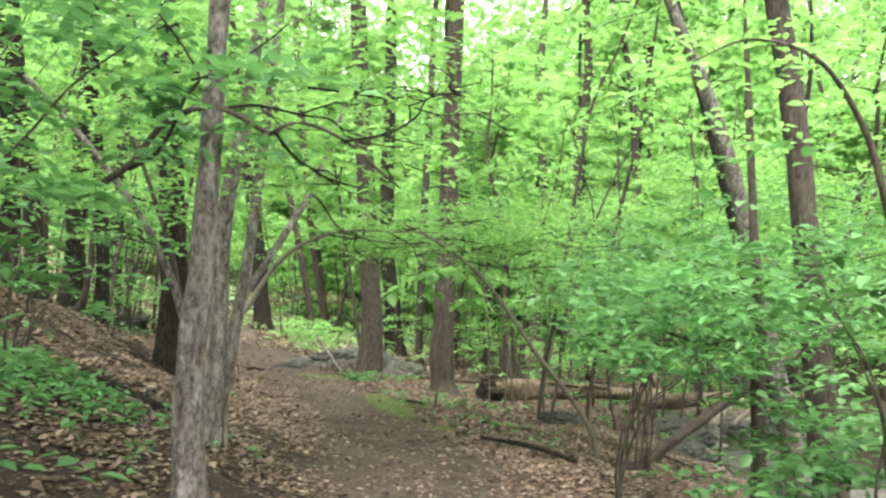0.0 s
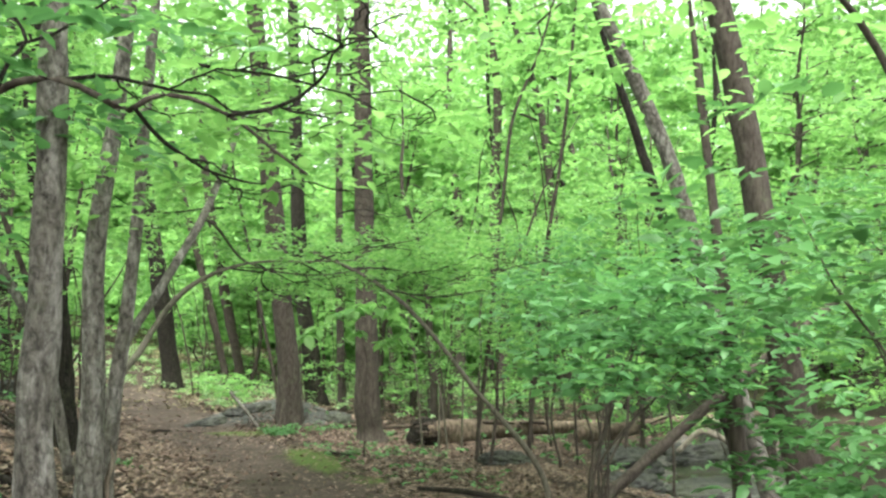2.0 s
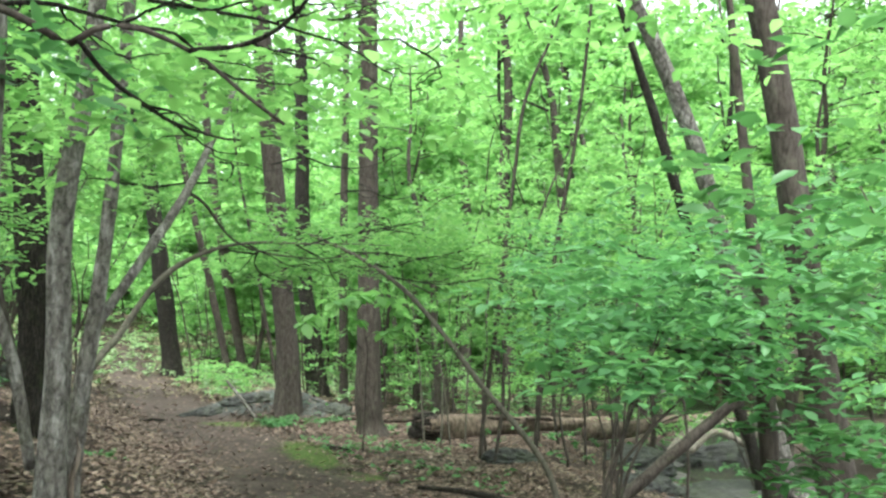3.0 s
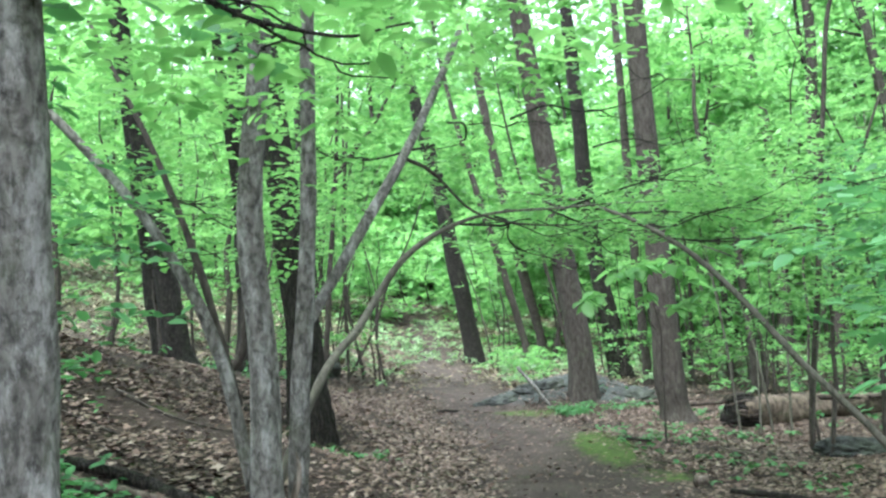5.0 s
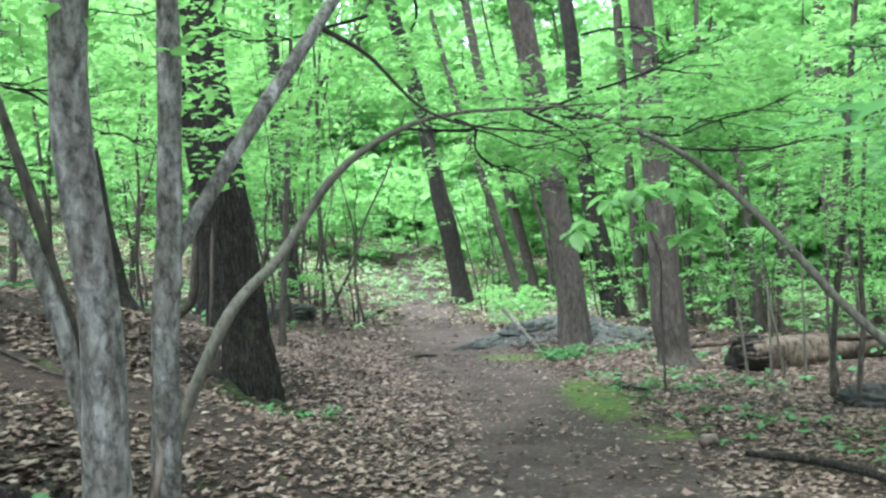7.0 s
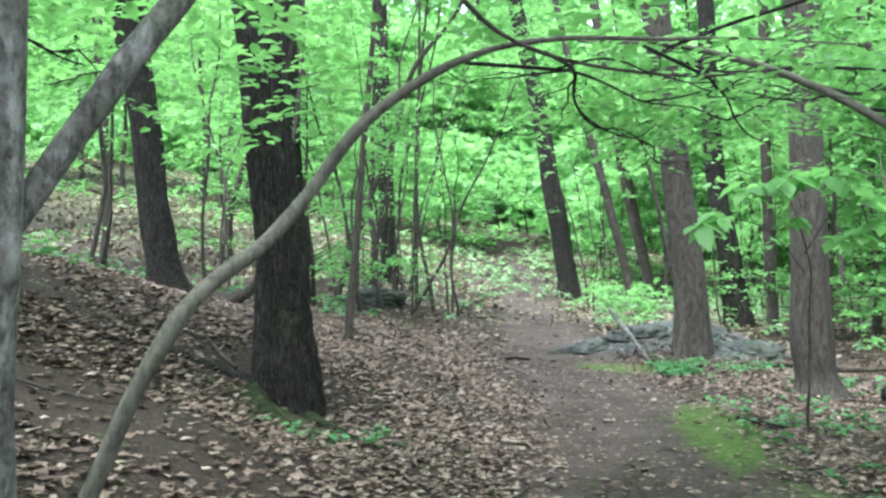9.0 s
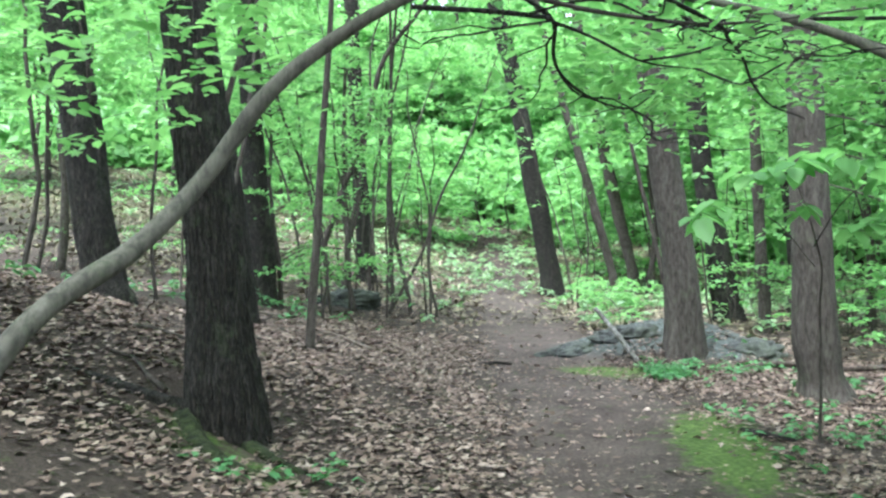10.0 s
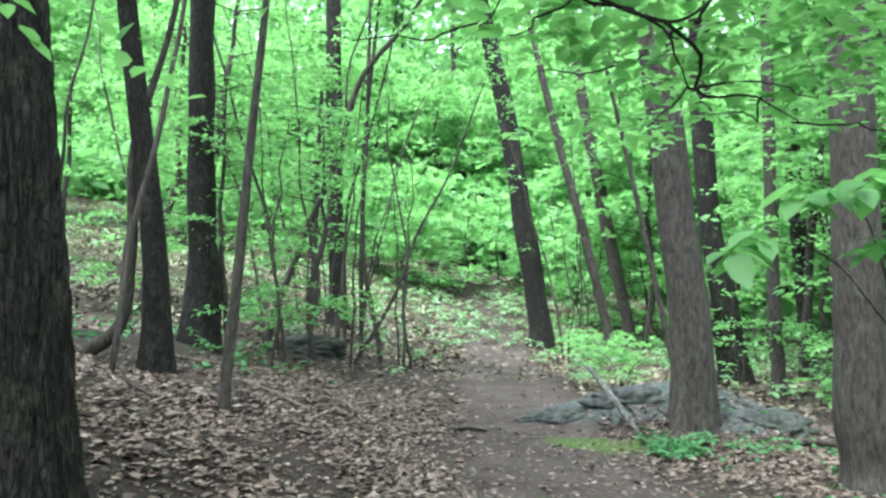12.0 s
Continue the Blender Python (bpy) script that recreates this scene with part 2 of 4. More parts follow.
class Wood:
    """Round, uneven, tapering stems gathered for one mesh."""

    def __init__(self, rng):
        self.rng, self.v, self.f, self.count = rng, [], [], 0

    def tube(self, points, sides=8, step=0.12, rough=0.05, flare=0.0, ridges=0.0, wobble=0.0):
        p = spline(points, step)
        c, r = p[:, :3].copy(), np.maximum(p[:, 3], 0.0015)
        n = len(c)
        if wobble:
            s = np.linspace(0, 1, n)
            for k in (2, 5, 9):
                c[:, :2] += wobble / k * np.sin(s[:, None] * k * 3.1 + self.rng.uniform(0, 6, 2)) * np.minimum(1, s * 4)[:, None]
        d = np.gradient(c, axis=0)
        d /= np.linalg.norm(d, axis=1, keepdims=True) + 1e-9
        ref = np.array([1.0, 0, 0]) if abs(d[0][0]) < 0.8 else np.array([0, 1.0, 0])
        u = np.cross(d, ref)
        u /= np.linalg.norm(u, axis=1, keepdims=True) + 1e-9
        w = np.cross(d, u)
        th = np.linspace(0, 2 * np.pi, sides, endpoint=False)
        run = np.concatenate([[0], np.cumsum(np.linalg.norm(np.diff(c, axis=0), axis=1))])
        R = np.repeat(r[:, None], sides, 1)
        for k in range(5):
            q = self.rng.integers(1, 4)
            R *= 1 + rough * 0.6 * np.sin(q * th[None] + run[:, None] * self.rng.uniform(1, 9) / (0.2 + r[0] * 5) + self.rng.uniform(0, 6))
        if flare:
            lobes = 1 + 0.55 * np.cos(5 * th + self.rng.uniform(0, 6)) + 0.25 * np.cos(3 * th + self.rng.uniform(0, 6))
            R *= 1 + flare * np.exp(-run[:, None] / (2.2 * r[0])) * lobes[None]
        if ridges:
            bend = 0.5 * np.sin(run[:, None] * 5.1 + 1) + 0.4 * np.sin(run[:, None] * 11.3)
            a = np.abs(np.sin(14.5 * th[None] + bend + 0.7 * np.sin(3 * th[None] + run[:, None] * 7)))
            b = np.abs(np.sin(10 * th[None] - bend * 1.3 + run[:, None] * 2.0))
            R *= 1 + ridges * (np.sqrt(a) * 0.7 + np.sqrt(b) * 0.4 - 0.7) * (0.8 + 0.4 * np.sin(run[:, None] * 31 + 9 * th[None]))
        v = c[:, None] + R[..., None] * (np.cos(th)[None, :, None] * u[:, None] + np.sin(th)[None, :, None] * w[:, None])
        i = np.arange(n - 1)[:, None] * sides + np.arange(sides)[None]
        j = np.arange(n - 1)[:, None] * sides + (np.arange(sides) + 1)[None] % sides
        f = np.stack([i, j, j + sides, i + sides], -1).reshape(-1, 4) + self.count
        self.v.append(v.reshape(-1, 3))
        self.f.append(f)
        self.count += n * sides
        for ring, flip in ((0, True), (n - 1, False)):
            m = v[ring].mean(0)[None]
            base = self.count
            self.v.append(m)
            self.count += 1
            k = np.arange(sides)
            a, b = ring * sides + k, ring * sides + (k + 1) % sides
            tri = np.stack([np.full(sides, base), *((b, a) if flip else (a, b))], -1)
            tri[:, 1:] += base - n * sides if ring == 0 else base - 1 - n * sides
            self.f.append(np.column_stack([tri, tri[:, 2]])[:, :3])

    def mesh(self, name, mat):
        quads = [f for f in self.f if f.shape[1] == 4]
        tris = [f for f in self.f if f.shape[1] == 3]
        return mesh_of(name, np.vstack(self.v), [np.vstack(quads), np.vstack(tris)], mat)


def leaves(pos, heading, size, rng, tilt=0.4, width=0.55, fold=0.25, rise=0.0, fine=False):
    """Leaf blades folded along the midrib: corners and faces, many at once."""
    n = len(pos)
    pitch = rng.normal(rise, tilt, n)
    roll = rng.normal(0, tilt, n)
    d = np.stack([np.cos(heading) * np.cos(pitch), np.sin(heading) * np.cos(pitch), np.sin(pitch)], 1)
    s = np.stack([-np.sin(heading), np.cos(heading), np.zeros(n)], 1)
    up = np.cross(d, s)
    s, up = s * np.cos(roll)[:, None] + up * np.sin(roll)[:, None], up * np.cos(roll)[:, None] - s * np.sin(roll)[:, None]
    size = np.broadcast_to(size, n)[:, None]
    half = size * width * 0.5
    if fine:
        a = [pos, pos + d * size * 0.3 + s * half * 0.9 + up * half * fold, pos + d * size * 0.68 + s * half * 0.8 + up * half * fold * 0.7,
             pos + d * size - up * size * 0.08, pos + d * size * 0.68 - s * half * 0.8 + up * half * fold * 0.7, pos + d * size * 0.3 - s * half * 0.9 + up * half * fold]
        v = np.stack(a, 1)
        k = np.arange(n)[:, None] * 6
        return v.reshape(-1, 3), np.vstack([k + [[0, 1, 2, 3]], k + [[0, 3, 4, 5]]])
    v = np.stack([pos, pos + d * size * 0.45 + s * half + up * half * fold, pos + d * size, pos + d * size * 0.45 - s * half + up * half * fold], 1)
    k = np.arange(n)[:, None] * 4
    return v.reshape(-1, 3), np.vstack([k + [[0, 1, 2]], k + [[0, 2, 3]]])


def sprays(origin, heading, length, per, leaf, rng, droop=0.2, fine=False, tilt=0.35, width=0.55):
    """Flat twigs with leaves along both sides."""
    m = len(origin)
    s = (np.arange(per)[None] + rng.uniform(0.2, 1.0, (m, per))) / per
    side = np.where(np.arange(per) % 2 == 0, 1, -1)[None]
    L, h = length[:, None], heading[:, None]
    bend = h + rng.normal(0, 0.25, (m, 1)) * s
    pos = np.stack([np.cos(bend) * s * L, np.sin(bend) * s * L, -droop * L * s ** 2 + rng.normal(0, 0.025, (m, per))], -1) + origin[:, None]
    lh = bend + side * (1.05 - 0.6 * s) + rng.normal(0, 0.3, (m, per))
    size = leaf * rng.uniform(0.65, 1.2, (m, per))
    return leaves(pos.reshape(-1, 3), lh.ravel(), size.ravel(), rng, tilt, width, fine=fine)


def join(parts):
    """Several corner and face arrays as one."""
    vs, fs, k = [], [], 0
    for v, f in parts:
        vs.append(v)
        fs.append(f + k)
        k += len(v)
    return np.vstack(vs), np.vstack(fs)


def thing(name, at, label, category, group="", kind=""):
    ob = new(name)
    ob.location = at
    ob.empty_display_size = 0.2
    return tagged(ob, label, category, group, kind)


def part(name, me, parent, label=""):
    """A mesh made in world places, as a part of its thing."""
    ob = new(name, me)
    ob.parent = parent
    ob.matrix_parent_inverse = Matrix.Translation(parent.location).inverted() if parent.type == "EMPTY" else Matrix()
    return tagged(ob, label)


# ---- the lie of the land ----
def path_x(y):
    """Middle of the trodden path."""
    return np.interp(y, [-30, 0, 5, 9, 13, 17, 22, 28, 35, 48, 80], [-1.5, 0.3, 0.5, 0.2, -0.75, -1.95, -3.3, -5.0, -6.9, -11, -26])


def trodden(y):
    """How far the bare soil lies to the side of the path's middle."""
    return np.interp(y, [8, 11, 14, 18, 24], [0.1, 0.42, 0.45, 0.2, 0.1])


def lump(x, y):
    return 0.05 * np.sin(x * 1.3 + 0.6 * y) * np.cos(y * 0.9 - 0.4 * x) + 0.025 * np.sin(3.1 * x + 1.7 * y + 1) * np.sin(2.3 * y - x)


def stream_x(y):
    return 6.3 + 0.36 * (y - 12) + 0.7 * np.sin(y * 0.35)


def land(x, y):
    x, y = np.asarray(x, float), np.asarray(y, float)
    z = -0.0437 * np.clip(x, -14, 16)
    px = path_x(y)
    d = np.maximum(px - 0.85 - x, 0)
    fade = np.interp(y, [-5, 3, 12, 15.5, 20, 30], [0.9, 1.0, 1.0, 0.7, 0.38, 0.3])
    rise = 0.45 * (1 - np.exp(-(d / 0.75) ** 1.5)) + 0.3 * np.clip(d - 0.9, 0, 3.4) * np.interp(y, [9, 13], [1, 0.85])
    z = z + rise * fade - 0.12 * np.clip(d - 5, 0, 6) * fade
    off = np.abs(x - px)
    rough = np.clip((off - 0.5) / 1.5, 0.15, 1)
    z = z + lump(x, y) * rough
    z = z + 0.55 * np.exp(-(np.abs(x + 0.45) / 1.3) ** 2.4 - (np.abs(y - 19.25) / 0.75) ** 2)
    # crest of the bank, and the hollow at the foot of the oak
    z = z + 0.36 * np.exp(-((x + 5.0) / 1.25) ** 2 - ((y - 9.0) / 1.5) ** 2)
    z = z - 0.2 * np.exp(-((x + 2.5) / 0.75) ** 2 - ((y - 11.1) / 1.1) ** 2)
    # hillside behind, rising away to the west
    up = -0.9 * x + 0.45 * y - 19
    z = z + 0.2 * np.log1p(np.exp(np.clip(up, -30, 60) / 2.0)) * 2.0 * np.interp(up, [0, 60, 130], [1, 1, 0.6]) * np.interp(y, [2, 14], [0, 1])
    far = np.clip(y - 36, 0, 60)
    z = z + 0.04 * far * np.interp(x, [-40, -12, 6, 30], [0.6, 0.8, 1, 0.6])
    gap = (x - stream_x(y)) / np.interp(y, [5, 12, 40], [1.1, 1.3, 3.0])
    z = z - 0.34 * np.exp(-gap ** 2) * np.interp(y, [2, 8], [0, 1])
    return z


def ground_sheet():
    def lattice(near, far, step, grow, centre):
        a = np.arange(-near, near + step, step)
        out, s = [near], step
        while out[-1] < far:
            s *= grow
            out.append(out[-1] + s)
        o = np.array(out[1:])
        return np.concatenate([-o[::-1], a, o]) + centre
    xs, ys = lattice(8, 900, 0.11, 1.12, 0), lattice(11, 900, 0.11, 1.12, 13)
    X, Y = np.meshgrid(xs, ys, indexing="ij")
    Z = land(X, Y)
    nx, ny = X.shape
    i = (np.arange(nx - 1)[:, None] * ny + np.arange(ny - 1)[None]).ravel()
    me = mesh_of("ground", np.stack([X, Y, Z], -1), np.stack([i, i + ny, i + ny + 1, i + 1], -1), GROUND)
    px = path_x(Y)
    half = np.interp(Y, [0, 8, 12, 18, 30, 40], [1.1, 1.1, 1.2, 1.0, 1.0, 0.7])
    dirt = np.clip(1.15 - np.abs(X - px - trodden(Y)) / half * 0.75, 0, 1) * np.interp(Y, [29, 36], [1, 0])

    def spot(x, y, a, b, turn=0):
        c, s = np.cos(turn), np.sin(turn)
        u, v = (X - x) * c + (Y - y) * s, (Y - y) * c - (X - x) * s
        return np.exp(-((u / a) ** 2 + (v / b) ** 2))
    moss = np.clip(1.2 * spot(0.22, 13.7, 0.28, 1.1, 0.15) + 0.9 * spot(-1.1, 17.4, 0.5, 0.35) + 0.45 * spot(-2.3, 10.85, 0.55, 0.2, -0.3) + 0.25 * spot(0.9, 11.8, 0.25, 0.5), 0, 1)
    low = np.interp(Y, [22, 32], [0, 0.75]) * np.clip((np.abs(X - px) - 0.7) / 1.5, 0, 1)
    mud = np.exp(-((X - stream_x(Y)) / 1.5) ** 2) * np.interp(Y, [4, 9], [0, 1])
    lichen = np.clip(1.3 * np.exp(-(np.abs(X + 0.5) / 1.55) ** 4 - (np.abs(Y - 19.1) / 0.75) ** 2), 0, 1)
    for name, a in (("dirt", dirt), ("moss", np.maximum(moss, low * 0.25)), ("mud", mud), ("lichen", lichen)):
        me.attributes.new(name, "FLOAT", "POINT").data.foreach_set("value", a.astype(np.float32).ravel())
    return tagged(new("ground", me), "forest floor of brown leaf litter with a trodden earth path", "ground", kind="structure")


ground_sheet()


def water_strip():
    ys = np.arange(7, 60, 0.5)
    c, w = stream_x(ys), np.interp(ys, [7, 10, 12, 40], [0.05, 0.7, 1.0, 2.4])
    z = -0.0437 * np.clip(c, -14, 16) - np.interp(ys, [9, 18, 26], [0.27, 0.25, 0.17])
    v = np.concatenate([np.stack([c - w, ys, z], 1), np.stack([c + w, ys, z], 1)])
    n = len(ys)
    i = np.arange(n - 1)
    tagged(new("water", mesh_of("water", v, np.stack([i, i + n, i + n + 1, i + 1], 1), WATER)), "shallow grey stream in a muddy bed", "stream", kind="structure")


water_strip()


# ---- standing trees ----
def big_crown(rng, top, height, spread, count, leaf, thick=0.05):
    """Leaf clumps of a tall tree: clusters at the ends of its limbs, uneven, with gaps. Returns leaf arrays and limb lines."""
    limbs, origin, heading, length = [], [], [], []
    n = max(6, int(count / 130))
    for k in range(n):
        a, t = rng.uniform(0, 2 * np.pi), rng.uniform(0, 1)
        start = top + np.array([0, 0, height * (t * 0.8)])
        reach = spread * (1.05 - 0.6 * t) * rng.uniform(0.5, 1.1)
        end = start + np.array([np.cos(a) * reach, np.sin(a) * reach, reach * rng.uniform(-0.05, 0.5)])
        mid = (start + end) / 2 + [0, 0, 0.12 * reach]
        limbs.append([(*start, thick), (*mid, thick * 0.6), (*end, 0.006)])
        for j in range(10):
            s = rng.uniform(0.35, 1.05)
            p = start + (end - start) * s + rng.normal(0, 0.35, 3) * [1, 1, 0.5]
            origin.append(p)
            heading.append(a + rng.normal(0, 1.0))
            length.append(rng.uniform(0.6, 1.2))
    per = max(6, int(count / len(origin)))
    return sprays(np.array(origin), np.array(heading), np.array(length), per, leaf, rng, 0.25, tilt=0.5), limbs


def tree(line, seed, mat, label, sides=14, step=0.1, top=9.0, crown=None, limbs=(), category="tree", rough=0.05, flare=0.4, ridges=0.0, sprigs=None, leaf_mat=None, name="tree"):
    """A standing tree along a few axis points. limbs: further stems of the same tree, a part each. crown: spread, height, leaf count, leaf size."""
    rng = np.random.default_rng(seed)
    pts = [tuple(p) for p in line]
    x, y, z, r = pts[0]
    g = float(land(x, y))
    low = min(z, g) - 0.25
    if z > g + 0.02:
        dx, dy, dz = (pts[0][i] - pts[1][i] for i in range(3))
        k = (g - z) / dz if dz else 0
        k = max(-1.2, min(1.2, k))
        pts.insert(0, (x + dx * k, y + dy * k, g, r * 1.08))
    b = pts[0]
    pts.insert(0, (b[0], b[1], low, b[3] * 1.1))
    e, d = np.array(pts[-1]), np.array(pts[-1]) - np.array(pts[-2])
    if e[2] < top:
        k = (top - e[2]) / max(d[2], 0.2)
        pts.append((e[0] + d[0] * k * 0.7, e[1] + d[1] * k * 0.7, top, e[3] * 0.6))
    if category == "sapling" and pts[-1][3] > 0.008:
        e, d = np.array(pts[-1]), np.array(pts[-1]) - np.array(pts[-2])
        pts.append((*(e[:3] + d[:3] / max(np.linalg.norm(d[:3]), 0.1) * 40 * e[3]), 0.003))
    holder = thing(name, (b[0], b[1], g), label, category)
    w = Wood(rng)
    w.tube(pts, sides, step, rough, flare, ridges)
    lines = []
    if crown:
        spread, height, count, leaf = crown
        foliage, lines = big_crown(rng, np.array(pts[-1][:3]) - [0, 0, height * 0.35], height, spread, count, leaf, min(0.05, pts[-1][3] * 0.5))
        part("crown", mesh_of("crown", *foliage, leaf_mat or LEAF_SUN), holder, "bright green layered leaves")
    part("trunk", w.mesh("trunk", mat), holder)
    for q in lines:
        lw = Wood(rng)
        lw.tube(q, 5, 0.5, 0.05)
        part("limb", lw.mesh("limb", mat), holder)
    for q, m in limbs:
        lw = Wood(rng)
        lw.tube(q, 10, 0.08, 0.06)
        part("limb", lw.mesh("limb", m), holder)
    if sprigs:
        part("foliage", mesh_of("foliage", *sprigs, leaf_mat or LEAF_SUN), holder, "green leaf sprays")
    return holder


def layer(rng, n, box, leaf=0.085, per=14, length=(0.35, 0.7), droop=0.15, tiers=0.28, fine=True, heading=None, tilt=0.3, width=0.58):
    """Sprays filling a box in thin level tiers, as shade leaves grow."""
    lo, hi = np.array(box[0]), np.array(box[1])
    p = rng.uniform(lo, hi, (n, 3))
    p[:, 2] = np.round(p[:, 2] / tiers) * tiers + 0.12 * np.sin(p[:, 0] * 2 + p[:, 1]) + rng.normal(0, 0.05, n)
    keep = np.sin(p[:, 0] * 2.1 + 1.3 * p[:, 2]) + np.sin(p[:, 1] * 1.7 - p[:, 0]) + rng.normal(0, 0.7, n) > -0.9
    p = p[keep]
    h = rng.uniform(0, 2 * np.pi, len(p)) if heading is None else rng.normal(heading, 0.8, len(p))
    return sprays(p, h, rng.uniform(*length, len(p)), per, leaf, rng, droop, fine, tilt, width)


R0 = np.random.default_rng(11)
# pale grey pair and clump beside the path
tree([(-1.00, 5.03, 0.44, 0.101), (-1.04, 4.98, 1.18, 0.079), (-1.01, 4.94, 1.75, 0.070), (-0.99, 4.84, 3.28, 0.056)], 1, BARK_GREY,
     "slender grey-barked tree beside the path", 24, 0.05, 8.5, (1.8, 4, 2600, 0.11), flare=0.25,
     sprigs=layer(R0, 260, ((-2.4, 4.6, 2.5), (1.0, 7.2, 3.9)), 0.10, 12),
     limbs=[([(-1.45, 4.56, 2.17, 0.020), (-1.32, 4.56, 2.28, 0.019), (-1.20, 4.56, 2.47, 0.018), (-1.04, 4.56, 2.58, 0.017), (-0.88, 4.56, 2.60, 0.015), (-0.72, 4.56, 2.53, 0.014), (-0.61, 4.56, 2.48, 0.013), (-0.54, 4.56, 2.53, 0.012), (-0.45, 4.56, 2.55, 0.011), (-0.30, 4.56, 2.51, 0.009), (-0.17, 4.56, 2.44, 0.008), (-0.05, 4.56, 2.34, 0.007), (0.10, 4.56, 2.23, 0.006)], BARK_TWIG),
            ([(-1.23, 4.50, 3.07, 0.006), (-1.04, 4.50, 2.83, 0.007), (-0.99, 4.50, 2.73, 0.008), (-1.05, 4.50, 2.65, 0.009), (-1.10, 4.50, 2.50, 0.010), (-1.18, 4.50, 2.33, 0.011), (-1.32, 4.50, 2.23, 0.012)], BARK_DARK),
            ([(-1.06, 4.60, 2.75, 0.008), (-0.92, 4.60, 2.80, 0.007), (-0.82, 4.60, 2.87, 0.006), (-0.66, 4.60, 3.00, 0.005), (-0.56, 4.60, 3.10, 0.004)], BARK_DARK)])
tree([(-1.33, 7.16, 0.55, 0.088), (-1.30, 7.13, 1.20, 0.074), (-1.32, 7.04, 2.01, 0.068), (-1.19, 6.97, 3.10, 0.055)], 2, BARK_GREY,
     "grey-barked tree with a leaning side stem, scarred bark", 24, 0.05, 9, (2.0, 4, 2600, 0.11), flare=0.3, rough=0.08,
     sprigs=layer(R0, 430, ((-4.4, 6.8, 2.35), (-0.9, 10.8, 4.3)), 0.09, 13),
     limbs=[([(-1.50, 7.36, 0.70, 0.036), (-1.71, 7.34, 1.57, 0.036), (-1.93, 7.29, 2.03, 0.031), (-2.49, 7.17, 2.78, 0.026), (-3.0, 7.05, 3.30, 0.020)], BARK_GREY),
            ([(-1.60, 7.43, 1.15, 0.026), (-1.85, 7.43, 2.04, 0.022), (-2.03, 7.47, 2.47, 0.019), (-2.5, 7.44, 3.5, 0.012)], BARK_TWIG)])
tree([(-1.30, 7.50, 0.50, 0.060), (-1.25, 7.46, 1.17, 0.056), (-1.16, 7.42, 1.89, 0.048), (-1.06, 7.32, 3.21, 0.040)], 3, BARK_GREY,
     "thin grey tree with a limb arching over the path", 18, 0.06, 8, (1.8, 3.5, 2200, 0.11), flare=0.3,
     limbs=[([(-1.24, 7.46, 1.50, 0.034), (-0.97, 7.68, 2.03, 0.034), (-0.76, 8.0, 2.52, 0.032), (-0.63, 8.49, 3.06, 0.029), (-0.51, 9.14, 3.75, 0.022)], BARK_GREY),
            ([(-0.74, 8.1, 2.6, 0.014), (-0.68, 8.7, 2.6, 0.012), (-0.5, 9.2, 2.38, 0.010), (0.1, 9.9, 2.3, 0.007), (0.9, 10.6, 2.45, 0.004)], BARK_TWIG)]
     )
# stem arching over the path
tree([(-1.70, 8.27, 0.66, 0.032), (-1.53, 8.35, 1.08, 0.031), (-1.42, 8.47, 1.33, 0.030), (-1.32, 8.83, 1.56, 0.029), (-1.24, 9.05, 1.78, 0.028), (-1.08, 9.14, 2.02, 0.026), (-0.92, 9.22, 2.17, 0.024), (-0.68, 9.26, 2.29, 0.017), (0.2, 9.8, 2.43, 0.009), (1.0, 10.6, 2.52, 0.004)], 90, BARK_STEM,
     "thin grey stem arching low over the path", 14, 0.05, 2.0, category="sapling", flare=0.1, name="sapling",
     sprigs=join([layer(R0, 300, ((-0.7, 9.2, 2.3), (1.9, 12.6, 2.85)), 0.085, tiers=0.2), layer(R0, 180, ((-1.3, 7.6, 3.0), (0.5, 10, 4.4)), 0.09, 12), layer(R0, 90, ((-3.1, 8.3, 2.2), (-1.25, 10.4, 3.0)), 0.085, 12)]))
# dark furrowed oak
def root_line(points):
    """A root half sunk in the ground: x, y and radius along it."""
    return [(x, y, float(land(x, y)) - r * 0.5, r) for x, y, r in points]


tree([(-2.67, 11.33, 0.35, 0.228), (-2.68, 11.33, 0.70, 0.216), (-2.70, 11.33, 1.05, 0.192), (-2.72, 11.33, 1.56, 0.169), (-2.77, 11.32, 2.08, 0.162), (-2.82, 11.30, 2.66, 0.158), (-2.93, 11.27, 3.8, 0.151)], 4, BARK_DARK,
     "large dark oak with deeply furrowed bark and mossy roots", 150, 0.03, 13, (4.2, 6, 7000, 0.17), flare=0.24, rough=0.02, ridges=0.17,
     limbs=[(root_line([(-2.82, 11.10, 0.09), (-2.62, 10.92, 0.085), (-2.38, 10.78, 0.075), (-2.12, 10.72, 0.06), (-1.86, 10.74, 0.03)]), MOSSY),
            (root_line([(-2.50, 11.22, 0.09), (-2.28, 11.16, 0.07), (-2.02, 11.10, 0.03)]), MOSSY),
            (root_line([(-2.86, 11.20, 0.09), (-3.08, 10.98, 0.065), (-3.30, 10.72, 0.03)]), BARK_DARK)])
